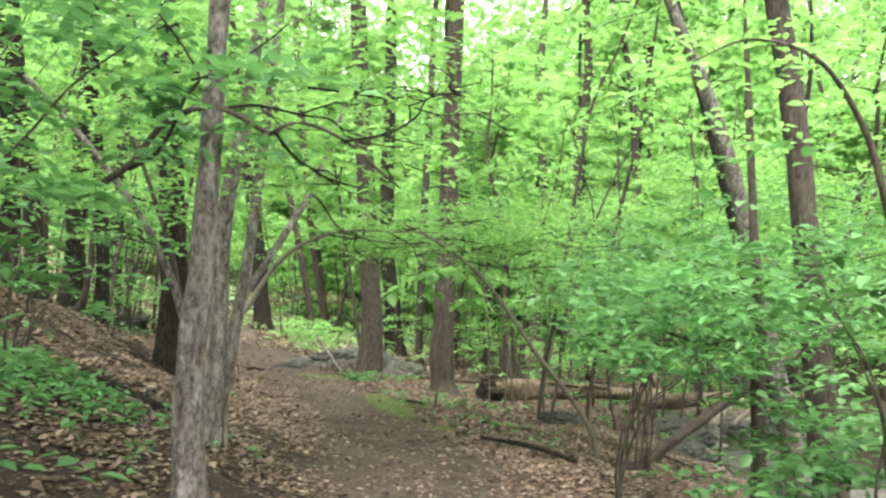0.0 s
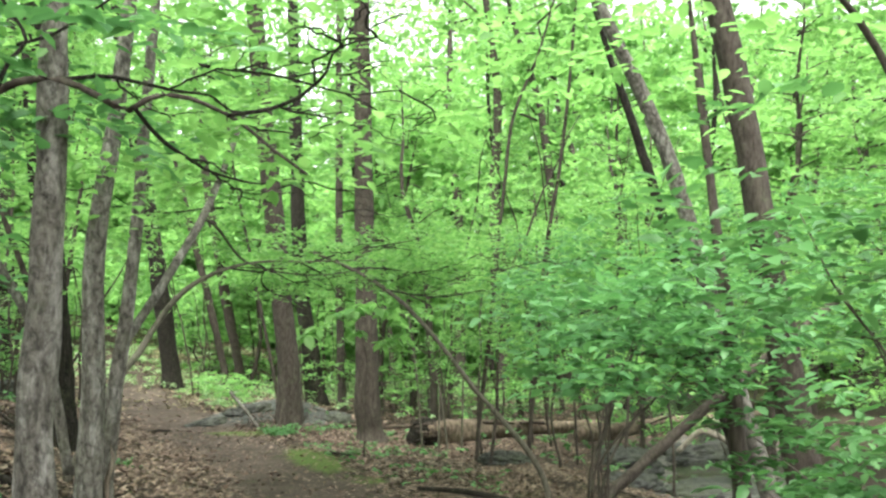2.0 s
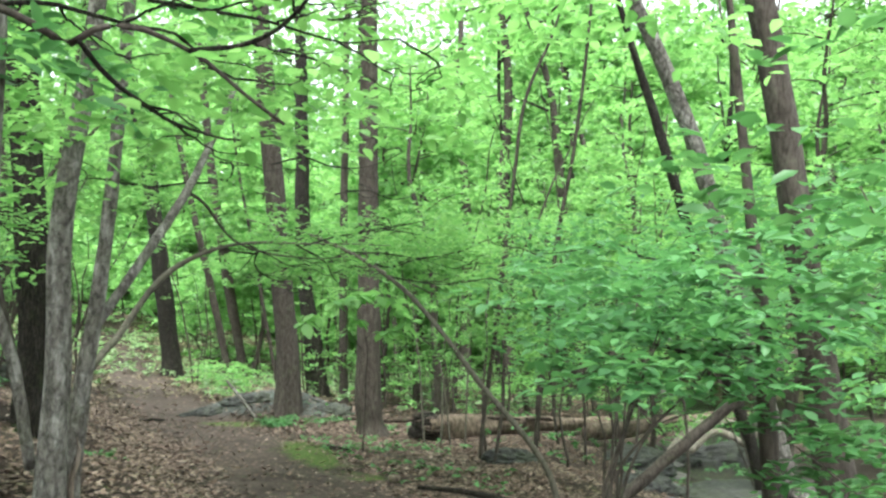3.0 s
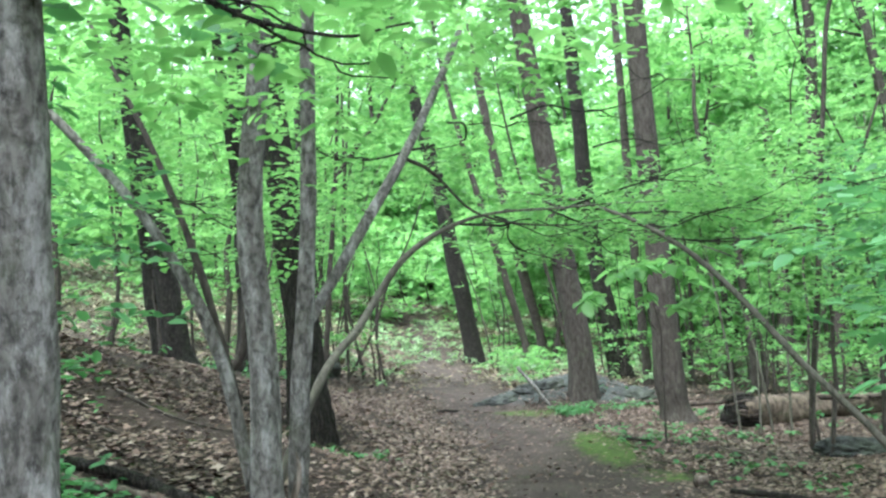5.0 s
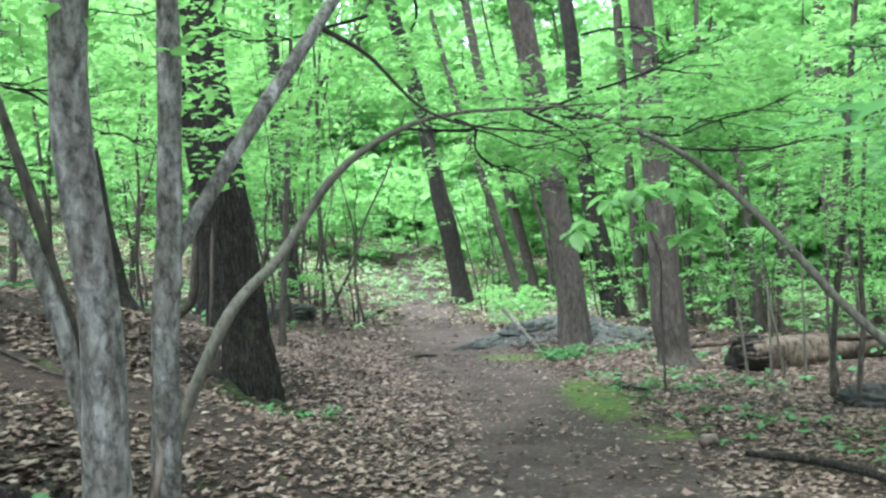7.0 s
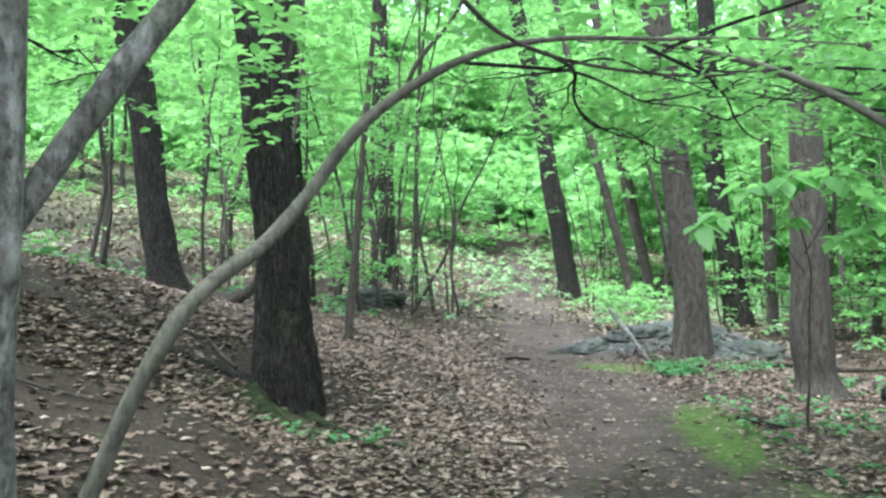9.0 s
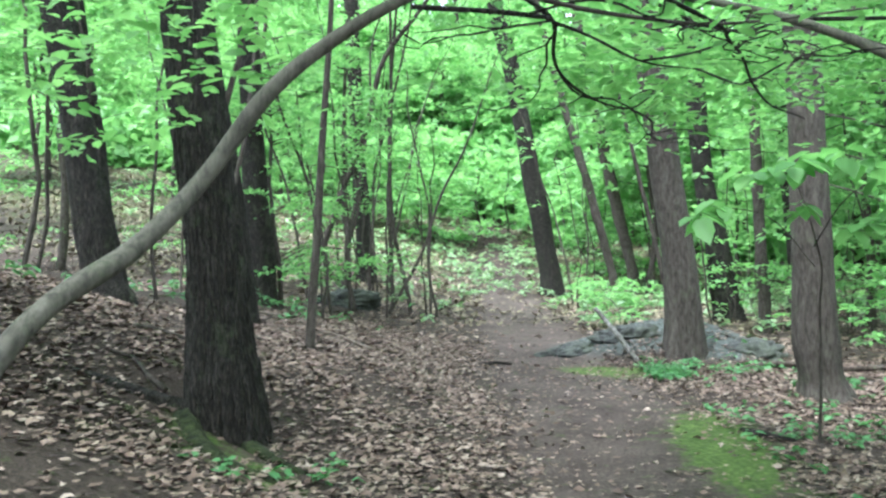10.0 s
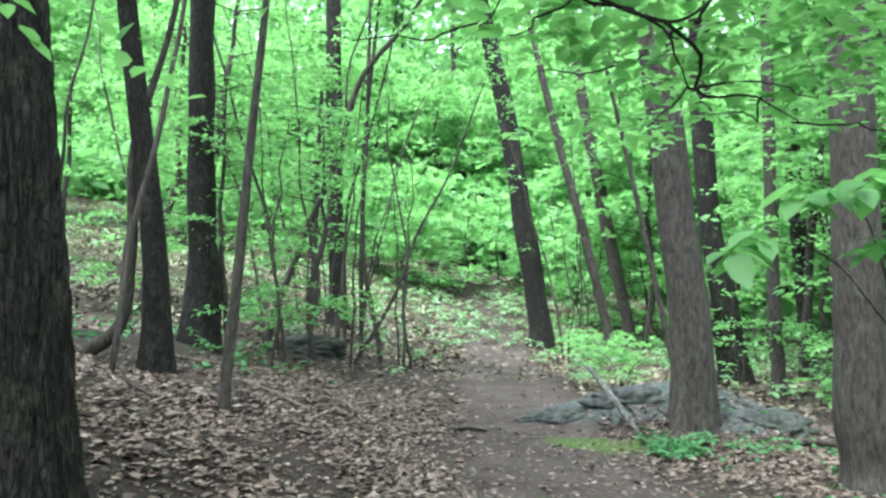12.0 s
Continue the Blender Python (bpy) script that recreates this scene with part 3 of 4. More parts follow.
# trees beyond the bend
tree([(-0.26, 18.42, 0.0, 0.248), (-0.26, 18.34, 1.11, 0.216), (-0.43, 18.20, 2.75, 0.203), (-0.55, 18.05, 4.1, 0.193), (-0.72, 17.94, 5.6, 0.184)], 5, BARK_BROWN,
     "tall straight brown-barked tree with flared roots by a low rock", 56, 0.05, 15, (3.6, 7, 2600, 0.15), flare=0.5, ridges=0.02, rough=0.02)
tree([(1.21, 16.50, -0.02, 0.222), (1.16, 16.45, 0.55, 0.208), (1.15, 16.43, 1.19, 0.203), (1.13, 16.38, 2.76, 0.185), (1.10, 16.30, 4.2, 0.172), (1.08, 16.22, 5.6, 0.160)], 6, BARK_BROWN,
     "tall brown-barked tree with scaly patches at its foot", 40, 0.06, 15, (3.6, 7, 2600, 0.15), flare=0.45, ridges=0.02, rough=0.02)
for k, (line, mat, label) in enumerate((
        ([(0.35, 26.27, -0.02, 0.30), (0.21, 26.13, 1.31, 0.254), (-0.02, 25.94, 2.85, 0.221), (-0.24, 25.53, 7.48, 0.188)], BARK_DARK, "dark straight tree with ivy round its foot"),
        ([(1.00, 23.99, -0.04, 0.123), (0.93, 23.75, 2.84, 0.104), (0.91, 23.47, 6.62, 0.095)], BARK_BROWN, "slim straight tree among undergrowth"),
        ([(2.15, 31.21, -0.09, 0.235), (1.98, 30.89, 3.49, 0.193), (1.72, 30.40, 8.99, 0.159)], BARK_DARK, "dark straight tree among undergrowth"),
        ([(-4.39, 31.11, 0.19, 0.347), (-4.76, 30.76, 3.35, 0.279), (-5.21, 30.38, 6.65, 0.241), (-5.80, 29.97, 9.66, 0.203)], BARK_DARK, "dark tree leaning over the path"),
        ([(-2.68, 31.77, 0.12, 0.151), (-3.14, 31.43, 2.76, 0.129), (-3.94, 30.93, 6.08, 0.106), (-4.67, 30.43, 9.70, 0.076)], BARK_BROWN, "thin leaning tree among undergrowth"),
        ([(-2.46, 35.11, 0.11, 0.224), (-2.98, 34.70, 3.46, 0.198), (-3.57, 34.26, 6.88, 0.172), (-4.08, 33.81, 10.83, 0.146)], BARK_BROWN, "slim leaning tree among undergrowth"),
        ([(-8.27, 26.64, 0.58, 0.26), (-8.30, 26.43, 3.33, 0.196), (-8.26, 26.06, 8.54, 0.170)], BARK_DARK, "dark straight tree behind saplings"),
        ([(-4.94, 15.28, 0.78, 0.160), (-4.92, 15.24, 1.41, 0.125), (-4.98, 15.14, 2.55, 0.107), (-5.13, 14.96, 4.26, 0.089)], BARK_DARK, "dark tree forking above head height on the bank"),
        ([(-6.75, 18.75, 0.74, 0.285), (-6.69, 18.69, 1.78, 0.213), (-6.69, 18.57, 3.33, 0.182), (-6.64, 18.42, 5.65, 0.167)], BARK_DARK, "dark tree with a broad foot on the bank"),
        ([(-5.26, 13.34, 1.25, 0.190), (-5.33, 13.31, 1.89, 0.155), (-5.44, 13.25, 3.00, 0.139), (-5.63, 13.18, 4.11, 0.117)], BARK_DARK, "dark tree leaning on the crest of the bank"),
        ([(-6.10, 14.47, 1.04, 0.186), (-6.20, 14.38, 2.53, 0.158), (-6.44, 14.21, 5.30, 0.139)], BARK_DARK, "dark tree on the crest of the bank"),
        ([(4.34, 8.03, 0.44, 0.150), (3.99, 7.85, 2.53, 0.125), (3.77, 7.75, 3.78, 0.115), (3.59, 7.69, 4.53, 0.105)], BARK_BROWN, "leaning brown tree rising out of the thicket"),
        ([(4.49, 9.24, 0.72, 0.099), (4.06, 9.13, 2.23, 0.085), (3.64, 9.04, 3.57, 0.079), (2.98, 8.98, 5.02, 0.064)], BARK_GREY, "thin crooked grey tree leaning out of the thicket"),
        ([(5.60, 12.30, 1.2, 0.085), (5.03, 12.16, 3.12, 0.072), (4.58, 12.07, 4.55, 0.060), (4.33, 12.02, 5.26, 0.048)], BARK_DARK, "thin dark leaning tree behind the thicket"))):
    r = line[0][3]
    tree(line, 20 + k, mat, label, 20, 0.12, 10 + 14 * r, (1.6 + 8 * r, 5 + 6 * r, int((1000 + 4500 * r) * (0.3 if line[0][1] > 22 else 1.8)), 0.14), flare=0.4)
# saplings
for k, (line, label) in enumerate((
        ([(-3.61, 14.31, 0.60, 0.050), (-3.48, 14.28, 1.85, 0.041), (-3.38, 14.24, 2.71, 0.035), (-3.25, 14.20, 3.79, 0.028)], "thin brown sapling on the slope"),
        ([(-5.93, 22.45, 0.26, 0.045), (-5.89, 22.31, 2.38, 0.040), (-5.75, 22.17, 4.86, 0.035), (-5.51, 22.10, 6.84, 0.025)], "thin straight sapling beside the path"),
        ([(-5.54, 22.42, 0.24, 0.049), (-5.80, 22.18, 2.38, 0.039), (-5.69, 22.04, 4.82, 0.034), (-5.61, 21.92, 6.78, 0.025)], "thin bent sapling beside the path"),
        ([(-7.39, 21.68, 0.52, 0.073), (-6.80, 21.73, 2.46, 0.058), (-6.12, 21.82, 4.11, 0.054), (-5.73, 21.85, 5.38, 0.049), (-4.97, 22.02, 6.35, 0.039)], "sapling curving towards the path"),
        ([(-5.41, 21.59, 0.94, 0.033), (-5.00, 21.66, 1.68, 0.028), (-4.63, 21.71, 2.70, 0.023), (-4.22, 21.78, 3.44, 0.019)], "thin slanting sapling beside the path"),
        ([(-5.61, 15.06, 0.91, 0.068), (-5.28, 15.14, 1.22, 0.063), (-5.13, 15.13, 1.93, 0.052), (-5.10, 15.08, 2.81, 0.044), (-4.76, 15.10, 3.95, 0.029)], "crooked sapling beside a dark tree"),
        ([(-0.63, 22.07, 0.64, 0.047), (-0.93, 21.86, 2.19, 0.039), (-1.20, 21.68, 3.57, 0.035), (-1.61, 21.39, 5.63, 0.026)], "thin leaning sapling behind the rock"),
        ([(3.25, 7.06, 0.34, 0.068), (3.19, 6.98, 1.11, 0.062), (3.15, 6.92, 1.71, 0.051), (3.10, 6.89, 2.05, 0.043)], "dark slim sapling in the thicket"),
        ([(3.44, 13.34, 1.37, 0.033), (3.55, 13.17, 2.80, 0.031), (3.78, 12.98, 4.24, 0.027), (3.95, 12.79, 5.84, 0.022)], "thin dark forked sapling"),
        ([(2.76, 13.37, 1.88, 0.032), (2.95, 13.14, 3.82, 0.028), (3.11, 12.99, 5.00, 0.025), (3.42, 12.87, 5.75, 0.020)], "thin dark sapling beside the stream"))):
    tree(line, 60 + k, BARK_TWIG, label, 10, 0.12, line[-1][2] + 1.5, (1.3, 2.2, 900, 0.09), category="sapling", flare=0.2, name="sapling")
# sapling bowing over from the stream side, with its level leaf layer
tree([(2.64, 10.06, -0.10, 0.034), (1.86, 10.27, 1.14, 0.028), (0.97, 10.48, 2.18, 0.023), (0.20, 10.8, 2.62, 0.016), (-0.55, 11.3, 2.86, 0.007)], 80, BARK_STEM,
     "thin sapling bowed over in an arch above the path edge", 12, 0.08, 2.8, category="sapling", flare=0.15, name="sapling",
     sprigs=join([layer(R0, 330, ((-0.6, 10.4, 2.35), (3.4, 14.0, 2.95)), 0.085, tiers=0.2), layer(R0, 160, ((1.6, 10.5, 1.2), (3.6, 13.5, 2.3)), 0.08)]))


# ---- dark twigs through the leaf layer over the path ----
def twigs(seed, starts, label):
    """Fine dark twigs, each forking once or twice, as one branch."""
    rng = np.random.default_rng(seed)
    holder = thing("branch", starts[0][:3], label, "branch")
    for x, y, z, heading, length in starts:
        def grow(p, h, n, r, depth):
            line = [(*p, r)]
            q = np.array(p, float)
            for k in range(4):
                h += rng.normal(0, 0.42)
                q = q + [np.cos(h) * n / 4, np.sin(h) * n / 4, rng.normal(0.0, 0.06) * n]
                line.append((*q, r * (1 - 0.2 * (k + 1)) + 0.0012))
                if depth and rng.uniform() < 0.75:
                    grow(q, h + rng.choice([-1, 1]) * rng.uniform(0.5, 1.0), n * 0.5, r * 0.55, depth - 1)
            w = Wood(rng)
            w.tube(line, 5, 0.05, 0.05, wobble=0.035)
            part("twig", w.mesh("twig", BARK_DARK), holder)
        grow((x, y, z), heading, length, 0.010, 2)
    return holder


twigs(95, [(-0.72, 9.46, 2.33, 0.5, 1.6), (-0.4, 9.6, 2.38, 1.0, 1.5), (0.1, 9.9, 2.42, 0.1, 1.5), (0.0, 9.9, 2.44, 0.9, 1.3)], "dark forking twigs over the path")
twigs(96, [(0.20, 10.8, 2.62, 1.6, 1.5), (0.6, 10.62, 2.44, 0.6, 1.4), (0.97, 10.48, 2.18, 0.2, 1.3), (-0.1, 11.0, 2.74, 0.9, 1.6), (0.75, 10.55, 2.33, 1.2, 1.4)], "dark forking twigs of the bowed sapling")
twigs(93, [(-1.95, 7.4, 2.1, 2.2, 0.7), (-2.2, 7.3, 2.4, 1.2, 0.8), (-1.9, 7.3, 2.0, 1.6, 0.6)], "dark forking twigs beside the grey trees")
twigs(94, [(-0.6, 8.9, 3.0, 0.8, 1.2), (-0.62, 8.5, 2.75, 2.0, 1.0), (-0.2, 9.4, 3.1, 0.3, 1.2), (0.4, 10.3, 3.0, 1.2, 1.2)], "dark forking twigs above the arching stem")
twigs(92, [(2.3, 6.8, 1.5, 0.9, 1.1), (2.9, 7.6, 1.9, 1.6, 1.2), (3.3, 8.6, 2.2, 2.4, 1.2), (2.6, 9.2, 1.8, 1.2, 1.1)], "dark twigs showing through the shrub")
twigs(97, [(-0.22, 4.49, 2.45, 0.3, 0.8), (-0.58, 4.54, 2.48, 1.0, 0.9), (-0.88, 4.56, 2.60, 0.4, 0.9), (-0.5, 5.2, 2.9, 0.6, 1.1)], "dark twigs of the grey tree")
tree([(2.78, 4.12, 0.0, 0.028), (2.62, 4.06, 1.5, 0.024), (2.49, 4.03, 2.24, 0.020), (2.33, 4.01, 2.65, 0.015), (2.09, 4.01, 2.94, 0.011), (1.75, 4.02, 3.00, 0.007), (1.50, 4.05, 2.88, 0.003)], 98, BARK_TWIG,
     "dark crooked sapling bending over the path edge", 12, 0.06, 2.8, category="sapling", flare=0.15, name="sapling", sprigs=layer(R0, 40, ((1.5, 3.9, 2.7), (2.9, 5.2, 3.4)), 0.09, 10))


def thin_stem(seed, height):
    """A bare thin stem of the undergrowth with a few leaves at its top."""
    rng = np.random.default_rng(seed)
    holder = thing("thin_sapling", (0, 0, 0), "thin bare sapling stem of the undergrowth", "sapling", "thin saplings")
    lx, ly = rng.normal(0, 0.14, 2) * height
    w = Wood(rng)
    w.tube([(0, 0, -0.2, 0.026), (lx * 0.2, ly * 0.2, height * 0.35, 0.021), (lx * 0.5, ly * 0.5, height * 0.7, 0.015), (lx, ly, height, 0.006)], 6, 0.3, 0.06, wobble=0.16)
    part("stem", w.mesh("stem", BARK_TWIG), holder)
    o = np.array([(lx, ly, height)]) * rng.uniform(0.6, 1.0, (14, 1)) + rng.normal(0, 0.3, (14, 3)) * [1, 1, 0.4]
    part("foliage", mesh_of("foliage", *sprays(o, rng.uniform(0, 6.28, 14), rng.uniform(0.3, 0.6, 14), 9, 0.12, rng), LEAF_SUN), holder)
    return holder


def thin_stems():
    rng = np.random.default_rng(6)
    kinds = [thin_stem(240 + k, h) for k, h in enumerate((3.4, 4.6, 5.6, 4.0, 6.4))]
    waiting = list(kinds)
    for k, (x0, x1, y0, y1, n) in enumerate(((-9, -3.6, 17.5, 27, 22), (0.6, 7, 18, 27, 20), (2.4, 5.4, 11.5, 16, 9), (-8.5, -4.2, 9.5, 15, 14), (-4, 2, 24, 36, 14), (-8, -4.6, 19, 25.5, 12))):
        for j in range(n):
            x, y = rng.uniform(x0, x1), rng.uniform(y0, y1)
            if abs(x - float(path_x(y))) < 1.6:
                continue
            m = pose(x, y, float(land(x, y)), 0, 0, rng.uniform(0, 360)) @ Matrix.Scale(rng.uniform(0.8, 1.2), 4)
            if waiting:
                waiting.pop().matrix_basis = m
            else:
                copy_thing(kinds[int(rng.integers(len(kinds)))], m)


thin_stems()


def log_stems():
    """Thin pale stems standing in front of the fallen log."""
    for k, (x, y, h, lx) in enumerate(((1.98, 15.25, 2.6, -0.25), (2.22, 15.1, 1.1, 0.05), (2.42, 15.35, 1.9, -0.3), (2.62, 15.2, 2.2, 0.12), (2.95, 15.5, 1.7, 0.3))):
        g = float(land(x, y))
        ob = pole("sapling", [(x, y, g - 0.1, 0.018), (x + lx * 0.3, y, g + h * 0.4, 0.016), (x + lx, y + 0.1, g + h, 0.006)], "thin pale bare sapling stem in front of the fallen log", "sapling", BARK_STEM, 8, 330 + k)
        tagged(ob, group="stems by the log")


# ---- thicket beside the path ----
def shrub(seed, at, stems, boxes, label, leaf=0.085, mat=None, name="shrub", per=13):
    """Several thin stems from one root, and tiers of leaves."""
    rng = np.random.default_rng(seed)
    g = float(land(*at))
    holder = thing(name, (*at, g), label, "shrub")
    for k in range(stems):
        a = rng.uniform(0, 2 * np.pi)
        (lo, hi) = boxes[k % len(boxes)][1]
        end = rng.uniform(lo, hi)
        b = np.array([at[0] + 0.08 * np.cos(a), at[1] + 0.08 * np.sin(a), g - 0.1])
        mid = b + (end - b) * [0.22, 0.22, 0.6] + rng.normal(0, 0.05, 3)
        w = Wood(rng)
        w.tube([(*b, 0.013), (*mid, 0.009), (*end, 0.003)], 7, 0.1, 0.08, wobble=0.06)
        part("stem", w.mesh("stem", BARK_TWIG), holder)
    part("foliage", mesh_of("foliage", *join([layer(rng, n, box, leaf, per) for n, box in boxes]), mat or LEAF_DEEP), holder)
    return holder


shrub(100, (1.78, 6.28), 4, [(175, ((1.32, 5.6, 1.3), (3.1, 7.4, 2.0))), (130, ((2.2, 6.2, 1.4), (4.3, 8.6, 2.3)))], "leafy shrub with level tiers of oval leaves", 0.105)
shrub(101, (3.0, 9.5), 5, [(200, ((2.1, 8.4, 1.5), (4.2, 10.4, 2.6))), (150, ((3.4, 8.4, 1.8), (5.8, 10.8, 3.2)))], "many-stemmed shrub beside the stream")
shrub(102, (3.0, 4.6), 6, [(60, ((1.8, 3.8, 1.6), (3.2, 5.0, 2.2))), (110, ((2.45, 4.6, 0.25), (3.6, 6.4, 1.15)))], "broad-leaved shrub hanging over the path edge", 0.11, LEAF_LOW)
shrub(103, (-1.75, 3.3), 5, [(34, ((-2.4, 3.0, 1.5), (-1.25, 4.3, 2.7))), (10, ((-2.6, 3.1, 0.9), (-1.5, 4.6, 1.4)))], "broad-leaved seedling shrub on the bank", 0.12, LEAF_LOW)
shrub(104, (-2.6, 6.4), 4, [(60, ((-3.4, 5.6, 1.5), (-1.9, 7.2, 2.4)))], "thin leafy shrub on the bank", 0.10)
shrub(105, (6.2, 12.6), 7, [(420, ((3.6, 11.5, 1.3), (8.5, 15.5, 4.2)))], "leafy thicket shrub across the stream", 0.10, LEAF_SUN)
shrub(107, (0.45, 25.4), 4, [(60, ((-0.4, 25.0, 0.3), (1.2, 26.6, 2.2)))], "leafy shrub round the foot of a dark tree", 0.13, LEAF_SUN)
shrub(108, (-1.6, 23.8), 5, [(50, ((-2.6, 22.6, 0.2), (-0.5, 25.6, 0.9)))], "low leafy shrub behind the rock", 0.13, LEAF_SUN)
shrub(109, (3.2, 21.4), 5, [(100, ((1.4, 19.4, 0.1), (5.4, 24.5, 1.3)))], "low leafy shrub beyond the log", 0.13, LEAF_SUN)
shrub(110, (-2.6, 29.4), 4, [(80, ((-3.4, 28.2, 0.2), (-1.6, 31, 0.8)))], "low leafy shrub beside the leaning tree", 0.15, LEAF_SUN)
shrub(106, (-2.3, 4.6), 5, [(130, ((-3.2, 3.6, 2.3), (-0.7, 5.4, 3.4)))], "overhanging leafy shrub on the bank", 0.11)


# ---- understory and canopy behind ----
def young_tree(seed, height, spread, limbs, leaf, per, leaf_mat, bark_mat, low=0.12):
    """A young shade tree with tiers of level sprays, built round the origin."""
    rng = np.random.default_rng(seed)
    holder = thing("young_tree", (0, 0, 0), "young shade tree with bright green tiered leaves", "tree", "young trees of the wood")
    w = Wood(rng)
    lean = rng.normal(0, 0.06, 2)
    w.tube([(0, 0, -0.3, 0.012 * height), (lean[0] * height * 0.5, lean[1] * height * 0.5, height * 0.5, 0.008 * height), (lean[0] * height, lean[1] * height * 1.3, height, 0.012)], 6, 0.5, 0.06, 0.2, wobble=0.25)
    origin, heading, length = [], [], []
    for k in range(limbs):
        t = rng.uniform(low, 1.0)
        z, a = t * height, rng.uniform(0, 2 * np.pi)
        reach = spread * (1.1 - 0.75 * t) * rng.uniform(0.5, 1.15)
        s0 = np.array([lean[0] * z, lean[1] * z, z])
        e = s0 + [np.cos(a) * reach, np.sin(a) * reach, reach * rng.uniform(-0.05, 0.3)]
        w.tube([(*s0, 0.02), (*((s0 + e) / 2 + [0, 0, 0.06 * reach]), 0.012), (*e, 0.004)], 3, 1.0, 0.05)
        for j in range(7):
            s = rng.uniform(0.25, 1.05)
            origin.append(s0 + (e - s0) * s + rng.normal(0, 0.12, 3) * [1, 1, 0.3])
            heading.append(a + rng.normal(0, 0.9))
            length.append(rng.uniform(0.4, 0.8) * (0.6 + leaf * 4))
    part("trunk", w.mesh("trunk", bark_mat), holder)
    part("crown", mesh_of("crown", *sprays(np.array(origin), np.array(heading), np.array(length), per, leaf, rng, 0.15, tilt=0.45), leaf_mat), holder)
    return holder


def tall_tree(seed, height, bole, leaf, count, bark_mat):
    rng = np.random.default_rng(seed)
    holder = thing("tall_tree", (0, 0, 0), "tall woodland tree with a bare trunk and high crown", "tree", "tall trees of the wood")
    w = Wood(rng)
    r = 0.011 * height
    ln = rng.normal(0, 0.05, 2)
    w.tube([(0, 0, -0.3, r), (ln[0] * 4, ln[1] * 4, 4, r * 0.8), (ln[0] * 9, ln[1] * 8, height * 0.5, r * 0.6), (ln[0] * height, ln[1] * height, height * 0.95, 0.03)], 7, 0.6, 0.06, 0.4, wobble=0.3)
    foliage, lines = big_crown(rng, np.array([ln[0] * bole, ln[1] * bole, bole]), height - bole, 3.6, count, leaf)
    for q in lines:
        w.tube(q, 4, 1.4, 0.05)
    part("trunk", w.mesh("trunk", bark_mat), holder)
    part("crown", mesh_of("crown", *foliage, LEAF_SUN), holder)
    return holder


